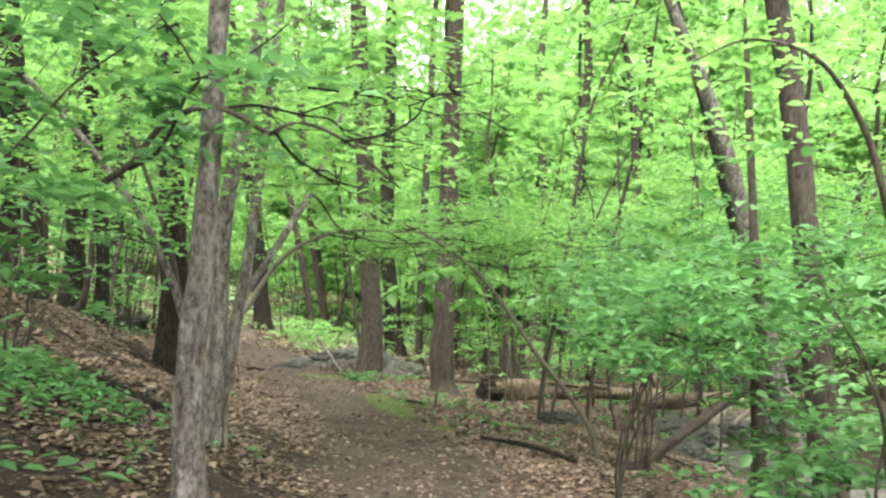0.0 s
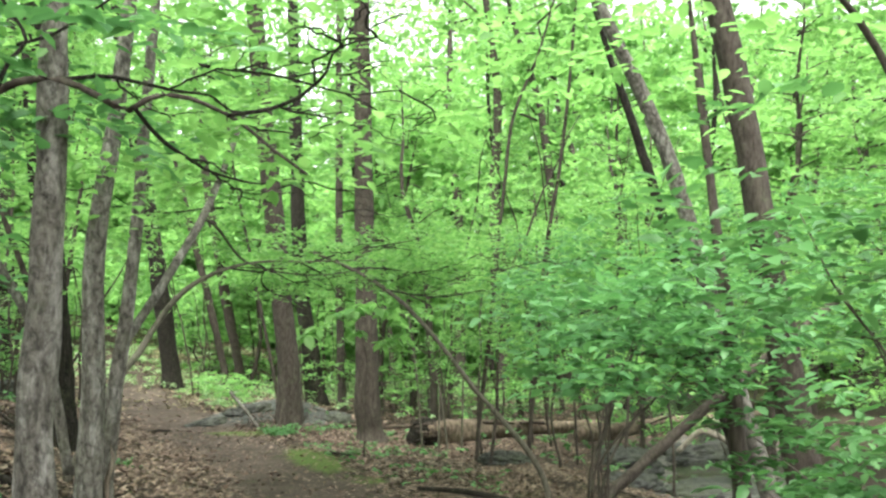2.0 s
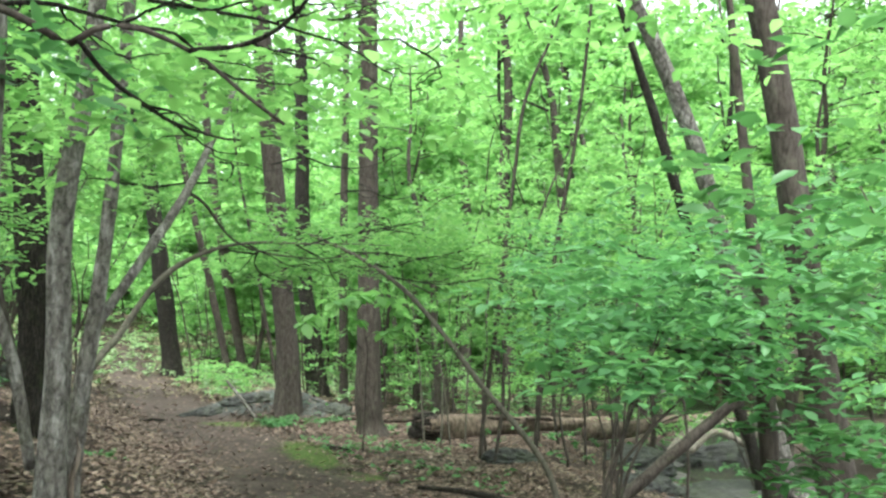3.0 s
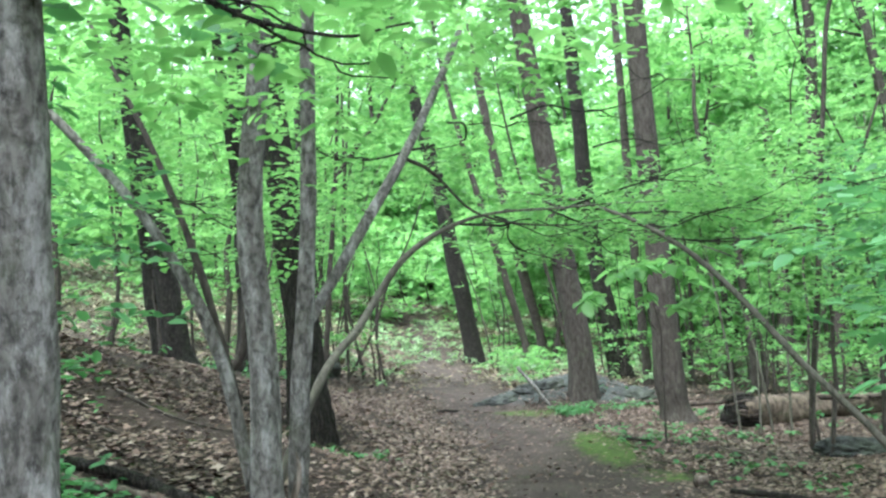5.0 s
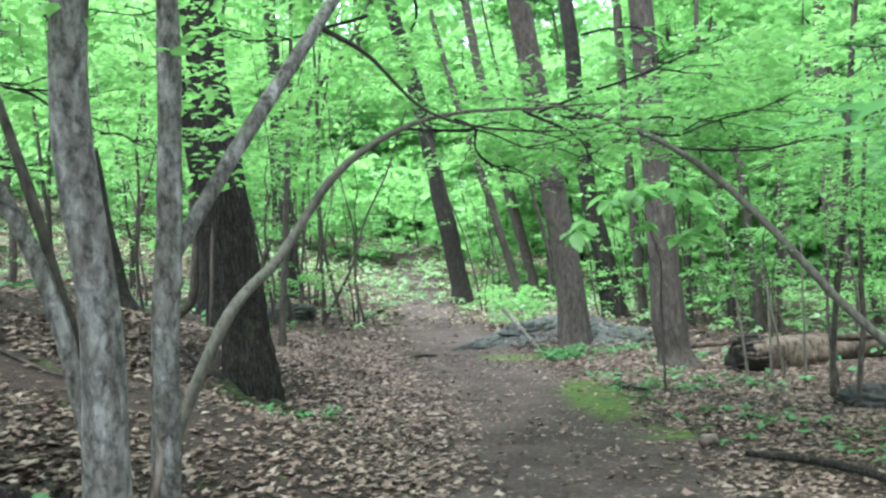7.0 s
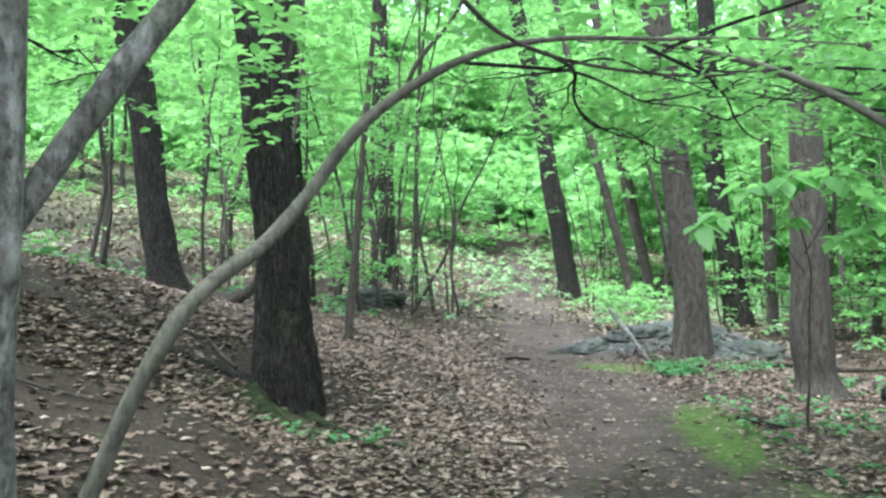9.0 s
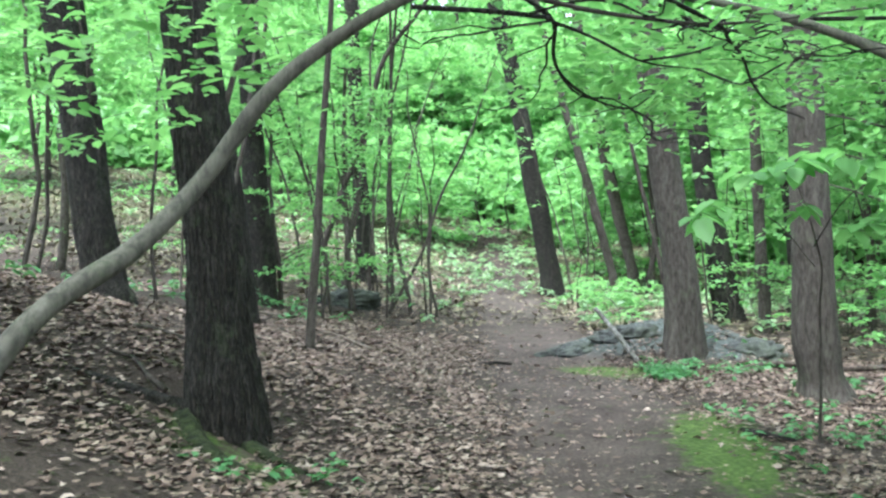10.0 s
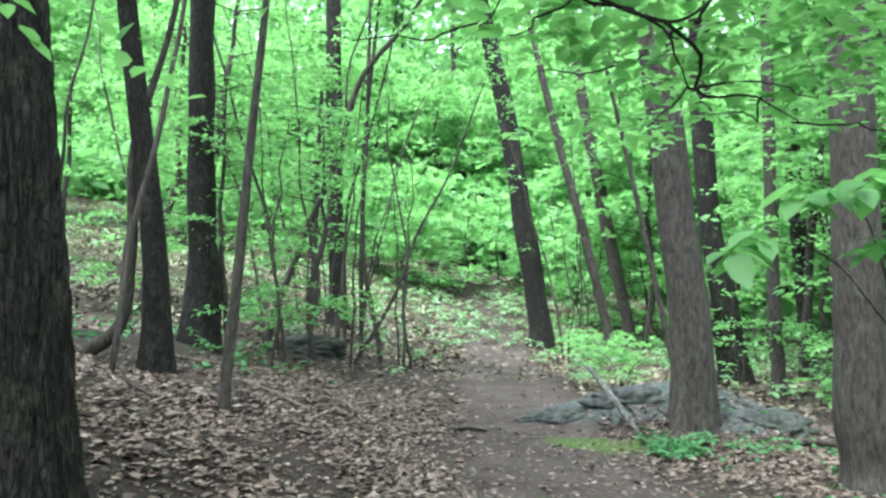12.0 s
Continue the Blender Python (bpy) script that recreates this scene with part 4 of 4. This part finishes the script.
def scatter():
    """Young and tall trees over the wood, kept off the path, the stream and the places of the trees above."""
    rng = np.random.default_rng(5)
    near = [young_tree(200 + k, h, s, n, 0.14, 11, LEAF_SUN, BARK_TWIG) for k, (h, s, n) in enumerate(((5.5, 1.7, 26), (7.5, 2.2, 34), (6.5, 1.9, 30)))]
    far = [young_tree(210 + k, h, s, n, 0.26, 11, LEAF_SUN, BARK_TWIG, 0.36) for k, (h, s, n) in enumerate(((7, 2.4, 36), (9.5, 3.0, 46), (6, 2.3, 32)))]
    bushy = [young_tree(214 + k, h, s, n, 0.24, 10, LEAF_SUN, BARK_TWIG, 0.08) for k, (h, s, n) in enumerate(((3.4, 2.0, 15), (4.6, 2.4, 20)))]
    tall = [tall_tree(220 + k, h, b, 0.48, 2400, m) for k, (h, b, m) in enumerate(((17, 6, BARK_DARK), (20, 8, BARK_BROWN), (15, 5, BARK_BROWN), (22, 9, BARK_DARK)))]
    mid = [tall_tree(230 + k, h, b, 0.30, 1500, m) for k, (h, b, m) in enumerate(((16, 6, BARK_DARK), (19, 8, BARK_BROWN)))]
    used, placed = [], set()

    def place(kinds, count, x0, x1, y0, y1, gap, clear, glade=0.0):
        made = tries = 0
        while made < count and tries < count * 40:
            tries += 1
            x, y = rng.uniform(x0, x1), rng.uniform(y0, y1)
            if y < 44 and abs(x - float(path_x(y))) < clear:
                continue
            if 24 < y < 46 and abs(x + 2.5 - float(path_x(y))) < glade:
                continue
            if abs(x - float(stream_x(y))) < 1.0 and y > 8:
                continue
            if y < 19 and -7.5 < x < 5.6 and y > -1:
                continue
            if y <= 3 and abs(x) < 6:
                continue
            if any((x - a) ** 2 + (y - b) ** 2 < gap ** 2 for a, b in used):
                continue
            used.append((x, y))
            s = rng.uniform(0.8, 1.25)
            m = pose(x, y, float(land(x, y)), 0, 0, rng.uniform(0, 360)) @ Matrix.Diagonal((s, s, s, 1))
            src = kinds[int(rng.integers(len(kinds)))]
            if src.name in placed:
                copy_thing(src, m)
            else:
                placed.add(src.name)
                src.matrix_basis = m
            made += 1
    place(near, 12, -14, -6, 9, 27, 1.6, 2.8)
    place(near, 22, 1, 15, 9, 27, 1.6, 2.8)
    place(far, 68, -36, 40, 24, 64, 1.9, 2.4, 7.0)
    place(mid, 12, -24, 26, 18, 46, 2.8, 4.0, 15)
    for k in range(26):
        y = rng.uniform(37, 48)
        x = float(path_x(y)) + rng.uniform(-13, 6)
        m = pose(x, y, float(land(x, y)), 0, 0, rng.uniform(0, 360)) @ Matrix.Scale(rng.uniform(0.7, 1.2), 4)
        src = bushy[k % len(bushy)]
        if k < len(bushy):
            src.matrix_basis = m
        else:
            copy_thing(src, m)
    place(far, 24, -28, 4, 50, 60, 1.5, 0)
    place(tall, 20, 3, 46, 44, 60, 2.6, 0)
    place(tall, 44, -55, 62, 60, 90, 2.5, 0)
    place(mid, 12, 7, 26, 22, 44, 2.4, 6.0)
    place(mid, 12, -30, 30, -26, 16, 4.0, 7.0)
    place(far, 30, -55, 55, 56, 80, 2.2, 0)
    # trees added mostly out of view, to shade the left bank
    for x, y in ((-6.2, 2.2), (-6.4, 8.6), (-8.8, 6.4), (-4.6, -2.2), (-10.4, 11.5), (-3.4, 0.4)):
        copy_thing(mid[0], pose(x, y, float(land(x, y)), 0, 0, rng.uniform(0, 360)))


scatter()


def far_wood():
    """Leaf masses of the wood beyond the trees that can be told apart."""
    rng = np.random.default_rng(9)
    n = 210000
    x, y = rng.uniform(-85, 95, n), rng.uniform(47, 100, n)
    edge = y + 2 * np.sin(x * 0.4)
    slope = np.interp(edge, [47, 60, 80, 100], [2.5, 8, 26, 42])
    tall = np.interp(edge, [47, 52, 70, 100], [6, 20, 32, 42])
    share = np.clip((x + 2 - 0.1 * y) / 10, 0, 1)
    h = (slope + (tall - slope) * share) * rng.uniform(0, 1, n)
    ok = np.sin(x * 0.7 + h * 0.5) + np.sin(y * 0.6 - x * 0.3) + np.sin(h * 1.1 + y) + rng.normal(0, 0.8, n) > -0.9
    x, y, h = x[ok], y[ok], h[ok]
    v, f = leaves(np.stack([x, y, land(x, y) + h], 1), rng.uniform(0, 6.28, len(x)), rng.uniform(0.6, 1.3, len(x)), rng, 0.7, 0.55)
    tagged(new("far_wood", mesh_of("far_wood", v, f, LEAF_SUN)), "leafy depth of the wood in the distance", "woods", kind="stuff")


far_wood()


# ---- fallen wood, rocks ----
def pole(name, line, label, category, mat=DEADWOOD, sides=12, seed=0, rough=0.06):
    rng = np.random.default_rng(seed)
    w = Wood(rng)
    w.tube(line, sides, 0.08, rough)
    ob = new(name, w.mesh(name, mat))
    return tagged(ob, label, category)


def log(line, seed, label):
    """A fallen log: a dark plug for the shade in the rotted hollow at its broken end, ragged splinters round the rim, a
    bark plate left on top.
    """
    rng = np.random.default_rng(seed)
    holder = thing("fallen_log", line[0][:3], label, "log")
    w = Wood(rng)
    w.tube(line, 36, 0.05, 0.07)
    part("stem", w.mesh("stem", LOGWOOD), holder)
    x, y, z, r = line[0]
    o = np.array([x, y, z])
    d = np.array(line[1][:3]) - o
    d /= np.linalg.norm(d)
    side, top = np.array([d[1], -d[0], 0]), np.array([0, 0, 1.0])
    # solid dark plug, the hollow's shade put into its colour
    c = Wood(rng)
    c.tube([(*(o - d * 0.05), r * 0.82), (*(o - d * 0.005), r * 0.72), (*(o + d * 0.05), r * 0.3)], 20, 0.02, 0.12)
    part("hollow", c.mesh("hollow", BARK_DARK), holder, "dark plug painting the shade inside the rotted end")
    for k in range(22):
        a = k / 22 * 2 * np.pi + rng.normal(0, 0.1)
        q = o + top * np.sin(a) * r * 0.92 + side * np.cos(a) * r * 0.92
        n = rng.uniform(0.12, 0.42) * (0.6 + 0.5 * np.cos(a))
        s = Wood(rng)
        s.tube([(*(q + d * 0.22), 0.035), (*(q - d * 0.03), 0.032), (*(q - d * n + [0, 0, rng.normal(0, 0.04)]), 0.006)], 6, 0.05, 0.15)
        part("splinter", s.mesh("splinter", BARK_DARK if k % 3 else ROTTEN), holder)
    for k in range(3):
        a, u = rng.uniform(-0.5, 0.5), 0.5 + 0.9 * k
        q = o + d * u + side * np.cos(a + 1.4) * r * 0.9 + top * np.sin(a + 1.4) * r * 0.72
        s = Wood(rng)
        s.tube([(*q, 0.03), (*(q + d * 0.35 + top * 0.01), 0.045), (*(q + d * 0.8 - top * 0.03), 0.015)], 8, 0.08, 0.2)
        part("bark_plate", s.mesh("bark_plate", ROTTEN), holder)
    return holder


log([(2.02, 15.85, 0.12, 0.235), (2.7, 16.25, 0.08, 0.205), (3.6, 16.85, 0.05, 0.165), (5.0, 17.7, -0.02, 0.125), (6.2, 18.4, -0.06, 0.09)], 300, "rotting fallen log with a dark hollow splintered end")
pole("fallen_log", [(5.0, 16.3, -0.05, 0.15), (7.2, 17.6, 0.0, 0.13), (10.5, 19.8, -0.05, 0.10)], "pale fallen log lying across the stream", "log", LOGWOOD, 20, 301, 0.1)
pole("fallen_branch", [(6.1, 15.4, -0.3, 0.06), (6.6, 15.5, 0.10, 0.075), (7.2, 15.6, 0.18, 0.07), (8.0, 15.9, -0.1, 0.05)], "pale crooked dead branch arched over the stream", "dead branch", PALEWOOD, 14, 313, 0.12)
pole("fallen_branch", [(6.5, 15.45, -0.3, 0.045), (6.9, 15.3, 0.05, 0.055), (7.5, 15.2, -0.25, 0.04)], "pale bent dead branch beside the stream", "dead branch", PALEWOOD, 12, 314, 0.12)
pole("leaning_pole", [(2.92, 9.6, -0.14, 0.06), (4.04, 9.66, 0.70, 0.055), (6.2, 9.85, 2.15, 0.04)], "dead pole leaning out of the shrub", "dead branch", BARK_BROWN, seed=302)
pole("fallen_branch", [(-1.40, 18.40, 0.78, 0.028), (-1.10, 18.24, 0.44, 0.034), (-0.80, 18.10, 0.06, 0.032)], "greyish dead branch propped on the rock", "dead branch", BARK_GREY, seed=303)
pole("fallen_branch", [(-0.1, 17.95, 0.06, 0.04), (0.4, 17.98, 0.03, 0.042), (0.9, 18.14, 0.08, 0.04), (1.6, 18.2, 0.02, 0.036), (2.5, 18.45, 0.04, 0.024)], "dead branch lying between two trees", "dead branch", ROTTEN, seed=304)
pole("stick", [(-2.76, 17.36, 0.13, 0.015), (-2.58, 17.42, 0.15, 0.022), (-2.36, 17.48, 0.13, 0.012)], "short dark stick on the path", "stick", BARK_DARK, 8, 305)
pole("stick", [(1.34, 10.85, -0.03, 0.022), (1.7, 10.62, -0.03, 0.028), (2.05, 10.25, -0.05, 0.030), (2.3, 9.7, -0.08, 0.026)], "dark fallen stick beside the path", "stick", BARK_DARK, 8, 306)
pole("stick", [(0.36, 14.25, 0.0, 0.03), (0.50, 14.05, 0.02, 0.028), (0.75, 13.95, 0.0, 0.012)], "broken twig at the mossy path edge", "stick", BARK_DARK, 8, 307)
pole("stick", [(-2.95, 7.75, 0.98, 0.02), (-2.4, 7.7, 0.82, 0.024), (-1.75, 7.5, 0.60, 0.018)], "dead stick lying down the bank", "stick", BARK_DARK, 8, 308)
pole("fallen_branch", [(x, y, float(land(x, y)) + r * 0.7, r) for x, y, r in ((-2.55, 7.05, 0.035), (-2.2, 7.2, 0.042), (-1.75, 7.32, 0.036))], "dark rotting branch lying at the foot of the bank", "dead branch", BARK_DARK, 12, 315, 0.12)
pole("fallen_branch", [(x, y, float(land(x, y)) + r * 0.7, r) for x, y, r in ((-2.5, 6.75, 0.022), (-2.15, 6.95, 0.026), (-1.9, 7.2, 0.018))], "broken grey branch lying at the foot of the bank", "dead branch", DEADWOOD, 10, 316, 0.12)
pole("log_piece", [(1.07, 11.22, 0.0, 0.045), (1.18, 11.25, 0.0, 0.042)], "small sawn log piece with a pale end", "log piece", DEADWOOD, 14, 309, 0.03)
pole("stump", [(-1.67, 8.88, 0.0, 0.09), (-1.61, 8.90, 0.10, 0.075), (-1.55, 8.88, 0.20, 0.05), (-1.57, 8.85, 0.26, 0.02)], "small black rotten stump at the foot of a grey tree", "stump", BARK_DARK, 12, 312, 0.25)
pole("stump", [(-1.22, 7.27, 0.30, 0.026), (-1.24, 7.29, 0.66, 0.020), (-1.21, 7.31, 0.82, 0.014), (-1.23, 7.32, 0.90, 0.004)], "broken stem stub with bare dry wood", "stump", DEADWOOD, 10, 310, 0.22)


def strewn_sticks():
    """Fallen sticks lying about the litter."""
    rng = np.random.default_rng(320)
    for x, y, n in [(-0.6, 17.3, 0.9), (0.6, 17.2, 1.1), (0.8, 18.9, 1.4), (-3.6, 12.2, 0.8), (-4.3, 13.9, 1.2), (-3.9, 15.6, 0.9), (-2.9, 9.2, 1.0), (-3.4, 8.0, 1.3), (-2.2, 6.6, 1.0), (-1.9, 5.9, 0.8), (2.4, 12.6, 0.9),
                    (3.2, 14.1, 1.2), (1.7, 13.3, 0.6), (4.2, 11.6, 1.4), (-5.4, 17.2, 1.3), (-4.6, 19.4, 0.9), (0.1, 20.9, 1.2), (3.8, 19.0, 1.5), (-6.6, 16.4, 1.1), (-3.2, 11.2, 0.5),
                    (5.0, 12.0, 1.7), (5.7, 12.9, 2.0), (4.7, 11.1, 1.3), (6.5, 13.7, 1.6), (4.0, 10.6, 1.1)]:
        a, r = rng.uniform(0, 6.28), rng.uniform(0.008, 0.02)
        p = [np.array([x + np.cos(a) * n * k, y + np.sin(a) * n * k]) + rng.normal(0, 0.03, 2) for k in (-0.5, -0.15, 0.2, 0.5)]
        line = [(*q, float(land(*q)) + r * 1.6, r * (1.1 - 0.25 * i)) for i, q in enumerate(p)]
        ob = pole("stick", line, "dead stick lying on the leaf litter", "stick", DEADWOOD if rng.uniform() < 0.5 else BARK_TWIG, 7, int(rng.integers(999)))
        tagged(ob, group="fallen sticks")


strewn_sticks()
log_stems()


def rock(seed, at, size, turn, label, mat=STONE, name="rock", craggy=1.0):
    rng = np.random.default_rng(seed)
    bm = bmesh.new()
    bmesh.ops.create_icosphere(bm, subdivisions=5, radius=1)
    o = rng.uniform(0, 50, 3)
    for v in bm.verts:
        p = v.co.copy()
        k = 1 + craggy * (0.42 * noise.noise(p * 1.1 + Vector(o)) + 0.38 * abs(noise.noise(p * 2.7 + Vector(o)))) + 0.10 * noise.noise(p * 7 + Vector(o)) + 0.06 * noise.noise(p * 16)
        v.co = Vector((p.x * size[0], p.y * size[1], p.z * size[2])) * k
    me = bpy.data.meshes.new(name)
    bm.to_mesh(me)
    bm.free()
    for f in me.polygons:
        f.use_smooth = True
    me.materials.append(mat)
    ob = new(name, me)
    ob.matrix_world = pose(at[0], at[1], float(land(at[0], at[1])) + at[2], 0, 0, turn)
    return tagged(ob, label, "rock")


rock(400, (-0.95, 18.95, -0.2), (0.5, 0.34, 0.24), 12, "low grey lichen-covered rock in the mound by a tree", LICHEN)
rock(401, (0.5, 18.9, -0.22), (0.5, 0.36, 0.26), -15, "low grey lichen-covered rock half sunk in litter", LICHEN)
rock(402, (-1.7, 18.7, -0.08), (0.5, 0.26, 0.14), 30, "flat pale grey rock at the path edge", LICHEN)
rock(403, (-6.4, 21.3, 0.0), (0.6, 0.4, 0.24), 10, "dark mossy rock among saplings")
rock(404, (2.9, 13.2, 0.0), (0.35, 0.28, 0.16), 10, "small grey rock below the log")
rock(405, (5.2, 14.6, 0.0), (0.7, 0.5, 0.25), 40, "pale flat rock in the stream bed")
rock(406, (7.6, 16.8, 0.0), (0.8, 0.5, 0.3), 0, "pale flat rock in the stream bed")
# slab made broad and pale in place of sky reflected off the stream
rock(408, (6.05, 12.9, -0.02), (1.0, 0.85, 0.22), 25, "grey slab of rock at the stream edge, broad and pale for reflected sky", LICHEN, craggy=0.5)
rock(409, (6.78, 16.10, 0.0), (0.28, 0.22, 0.12), 80, "grey stone at the stream edge")
rock(407, (4.4, 12.4, -0.05), (0.45, 0.4, 0.2), 70, "grey rock beside the stream")


# ---- big-leaved twig hanging beside the path ----
def horse_leaf_branch():
    rng = np.random.default_rng(500)
    holder = thing("leafy_branch", (0.95, 14.2, float(land(0.95, 14.2))), "slender sapling holding large bright hand-shaped leaves", "sapling")
    w = Wood(rng)
    w.tube([(0.95, 14.2, -0.2, 0.014), (0.98, 14.1, 0.9, 0.011), (0.9, 14.0, 1.7, 0.008), (0.75, 13.95, 2.2, 0.004)], 7, 0.1, 0.06, wobble=0.05)
    w.tube([(0.94, 14.05, 1.35, 0.006), (0.6, 13.9, 1.75, 0.005), (0.15, 13.7, 1.85, 0.003)], 6, 0.1, 0.06)
    w.tube([(0.93, 14.02, 1.5, 0.006), (1.2, 13.9, 1.9, 0.005), (1.5, 13.88, 2.05, 0.003)], 6, 0.1, 0.06)
    part("stem", w.mesh("stem", BARK_TWIG), holder)
    pos, head = [], []
    for c in [(0.12, 13.68, 1.80), (0.22, 13.72, 1.86), (0.46, 13.72, 2.08), (0.62, 13.8, 2.12), (0.8, 13.7, 2.14), (0.95, 13.85, 2.2), (1.1, 13.8, 2.2), (1.3, 13.75, 2.08), (1.42, 13.9, 2.0), (1.2, 13.7, 1.62), (1.35, 13.85, 1.7), (0.85, 13.8, 1.82), (1.55, 13.9, 1.8)]:
        a0 = rng.uniform(0, 6.28)
        for k in range(6):
            pos.append(c)
            head.append(a0 + k * 1.05)
    part("foliage", mesh_of("foliage", *leaves(np.array(pos) + rng.normal(0, 0.03, (len(pos), 3)), np.array(head), rng.uniform(0.18, 0.30, len(pos)), rng, 0.25, 0.6, 0.25, -0.4, True), LEAF_SUN), holder, "large bright green leaves")


horse_leaf_branch()


# ---- ground cover ----
def lobed_leaves(p, size, rng):
    """Dry fallen leaves: long lobed outlines, each curled and tilted its own way."""
    n = len(p)
    th = np.arange(8) * np.pi / 4 + rng.normal(0, 0.16, (n, 8))
    r = np.where(np.arange(8) % 2 == 0, 0.66, 0.36)[None] * rng.uniform(0.6, 1.35, (n, 8))
    a, b = r * np.cos(th) * size[:, None], r * np.sin(th) * size[:, None] * rng.uniform(0.5, 0.95, n)[:, None]
    c = rng.normal(0, 5.5, (n, 1)) * b ** 2 + rng.normal(0, 3.0, (n, 1)) * a ** 2 + rng.normal(0, 0.05, (n, 8)) * size[:, None]
    tilt, turn = rng.normal(0, 0.28, n)[:, None], rng.uniform(0, 6.28, n)[:, None]
    b, c = b * np.cos(tilt) - c * np.sin(tilt), b * np.sin(tilt) + c * np.cos(tilt)
    x, y = a * np.cos(turn) - b * np.sin(turn), a * np.sin(turn) + b * np.cos(turn)
    v = p[:, None] + np.stack([x, y, c], 2)
    return v.reshape(-1, 3), np.arange(n * 8).reshape(n, 8)


def dead_leaves(seed, n, x0, x1, y0, y1, size, keep_path, mat=LITTER):
    rng = np.random.default_rng(seed)
    x, y = rng.uniform(x0, x1, n), rng.uniform(y0, y1, n)
    off = np.abs(x - path_x(y) - trodden(y))
    ok = (rng.uniform(0, 1, n) < np.clip((off - 0.55) / 0.7, keep_path, 1)) & (np.abs(x - stream_x(y)) > 0.6)
    clump = np.sin(x * 3.1 + 1.5 * np.sin(y * 2.3)) + np.sin(y * 2.7 - 1.2 * np.sin(x * 1.9)) + rng.normal(0, 0.9, n)
    ok &= clump > np.where((x < path_x(y) - 1.1) & (y < 12.5), -1.0, -1.3)
    mossy = np.exp(-((x - 0.22) / 0.45) ** 2 - ((y - 13.7) / 1.4) ** 2) + np.exp(-((x + 2.3) / 0.6) ** 2 - ((y - 11.0) / 0.3) ** 2)
    # bank patch without moss, left bare of dry leaves so the darker floor shows
    mossy = mossy + 1.1 * np.exp(-((x + 2.15) / 0.75) ** 2 - ((y - 9.35) / 0.6) ** 2)
    mossy = mossy + 0.75 * np.exp(-(np.abs(x + 0.5) / 1.5) ** 4 - (np.abs(y - 19.0) / 0.7) ** 2)
    ok &= rng.uniform(0, 1.25, n) > mossy
    rim = np.minimum(np.minimum(x - x0, x1 - x), np.minimum(y - y0, y1 - y))
    ok &= rng.uniform(0, 1, n) < np.clip(rim / 1.1, 0, 1) * np.clip(0.6 + 0.4 * np.sin(x * 0.9 + y), 0.3, 1) ** np.where(rim < 1.5, 1, 0)
    x, y = x[ok], y[ok]
    p = np.stack([x, y, land(x, y) + rng.uniform(0.004, 0.03, len(x))], 1)
    v, f = lobed_leaves(p, size * rng.uniform(0.4, 1.35, len(x)), rng)
    return tagged(new("leaf_litter", mesh_of("leaf_litter", v, f, mat)), "dry curled brown leaves strewn over the forest floor" if mat is LITTER else "straw-coloured dry leaves, paled for the brighter light on the far rise", "leaf litter", kind="stuff")


dead_leaves(600, 190000, -6.6, 5.2, 3.6, 20.2, 0.052, 0.13)
dead_leaves(602, 60000, -36, 2, 22, 58, 0.16, 0.2, STRAW_LIT)
dead_leaves(603, 9000, -9, 8, -7, 8, 0.085, 0.3)
dead_leaves(601, 30000, -16, 12, 18, 33, 0.09, 0.14)


def seedlings(seed, n, x0, x1, y0, y1, height, leaf, label, mat=None):
    """Low green plants, a few leaves on each short stalk."""
    rng = np.random.default_rng(seed)
    x, y = (x0 + x1) / 2 + (x1 - x0) * 0.27 * rng.normal(0, 1, n), (y0 + y1) / 2 + (y1 - y0) * 0.3 * rng.normal(0, 1, n)
    ok = np.abs(x - path_x(y) - 0.1) > np.interp(y, [26, 30], [1.25, 0.0])
    ok &= (x > x0 - 0.5) & (x < x1 + 0.5) & (y > y0 - 0.4) & (y < y1 + 1)
    ok &= np.sin(x * 1.7 + 2 * np.sin(y)) + np.sin(y * 1.9 - x * 0.8) + rng.normal(0, 0.5, n) > 0.2
    x, y = x[ok], y[ok]
    h = height * rng.uniform(0.4, 1.3, len(x))
    k = 5
    p = np.repeat(np.stack([x, y, land(x, y) + h], 1), k, 0) + rng.normal(0, 0.02, (len(x) * k, 3))
    head = (rng.uniform(0, 6.28, len(x))[:, None] + np.arange(k)[None] * 1.26).ravel()
    v, f = leaves(p, head, leaf * rng.uniform(0.6, 1.2, len(p)), rng, 0.3, 0.6, 0.2, -0.1, True)
    tagged(new("ground_plants", mesh_of("ground_plants", v, f, mat or LEAF_LOW)), label, "ground plants", kind="stuff")


seedlings(700, 560, -3.5, -1.3, 5.2, 8.0, 0.09, 0.08, "low green seedlings on the bank", LEAF_DEEP)
seedlings(701, 260, 0.4, 2.6, 11, 17.5, 0.06, 0.10, "low green seedlings at the path edge")
seedlings(702, 900, -2.2, 0.6, 16.4, 18.6, 0.08, 0.085, "low green plants round the rock")
# the two far sheets wear the leaf colour with haze mixed in
seedlings(703, 4600, -16, 12, 21, 48, 0.26, 0.16, "green undergrowth carpeting the far wood, paled in colour for haze", LEAF_HAZED)
seedlings(707, 3200, -32, 6, 30, 58, 0.3, 0.2, "green undergrowth on the far rise, paled in colour for haze", LEAF_HAZED)
seedlings(704, 1100, 2.6, 14, 12, 26, 0.2, 0.12, "green undergrowth beside the stream")
seedlings(705, 650, -12, -4.5, 9, 22, 0.15, 0.11, "thin green undergrowth behind the bank")
seedlings(706, 30, -2.5, -1.7, 10.6, 11.4, 0.05, 0.07, "low green plants at the foot of the oak")
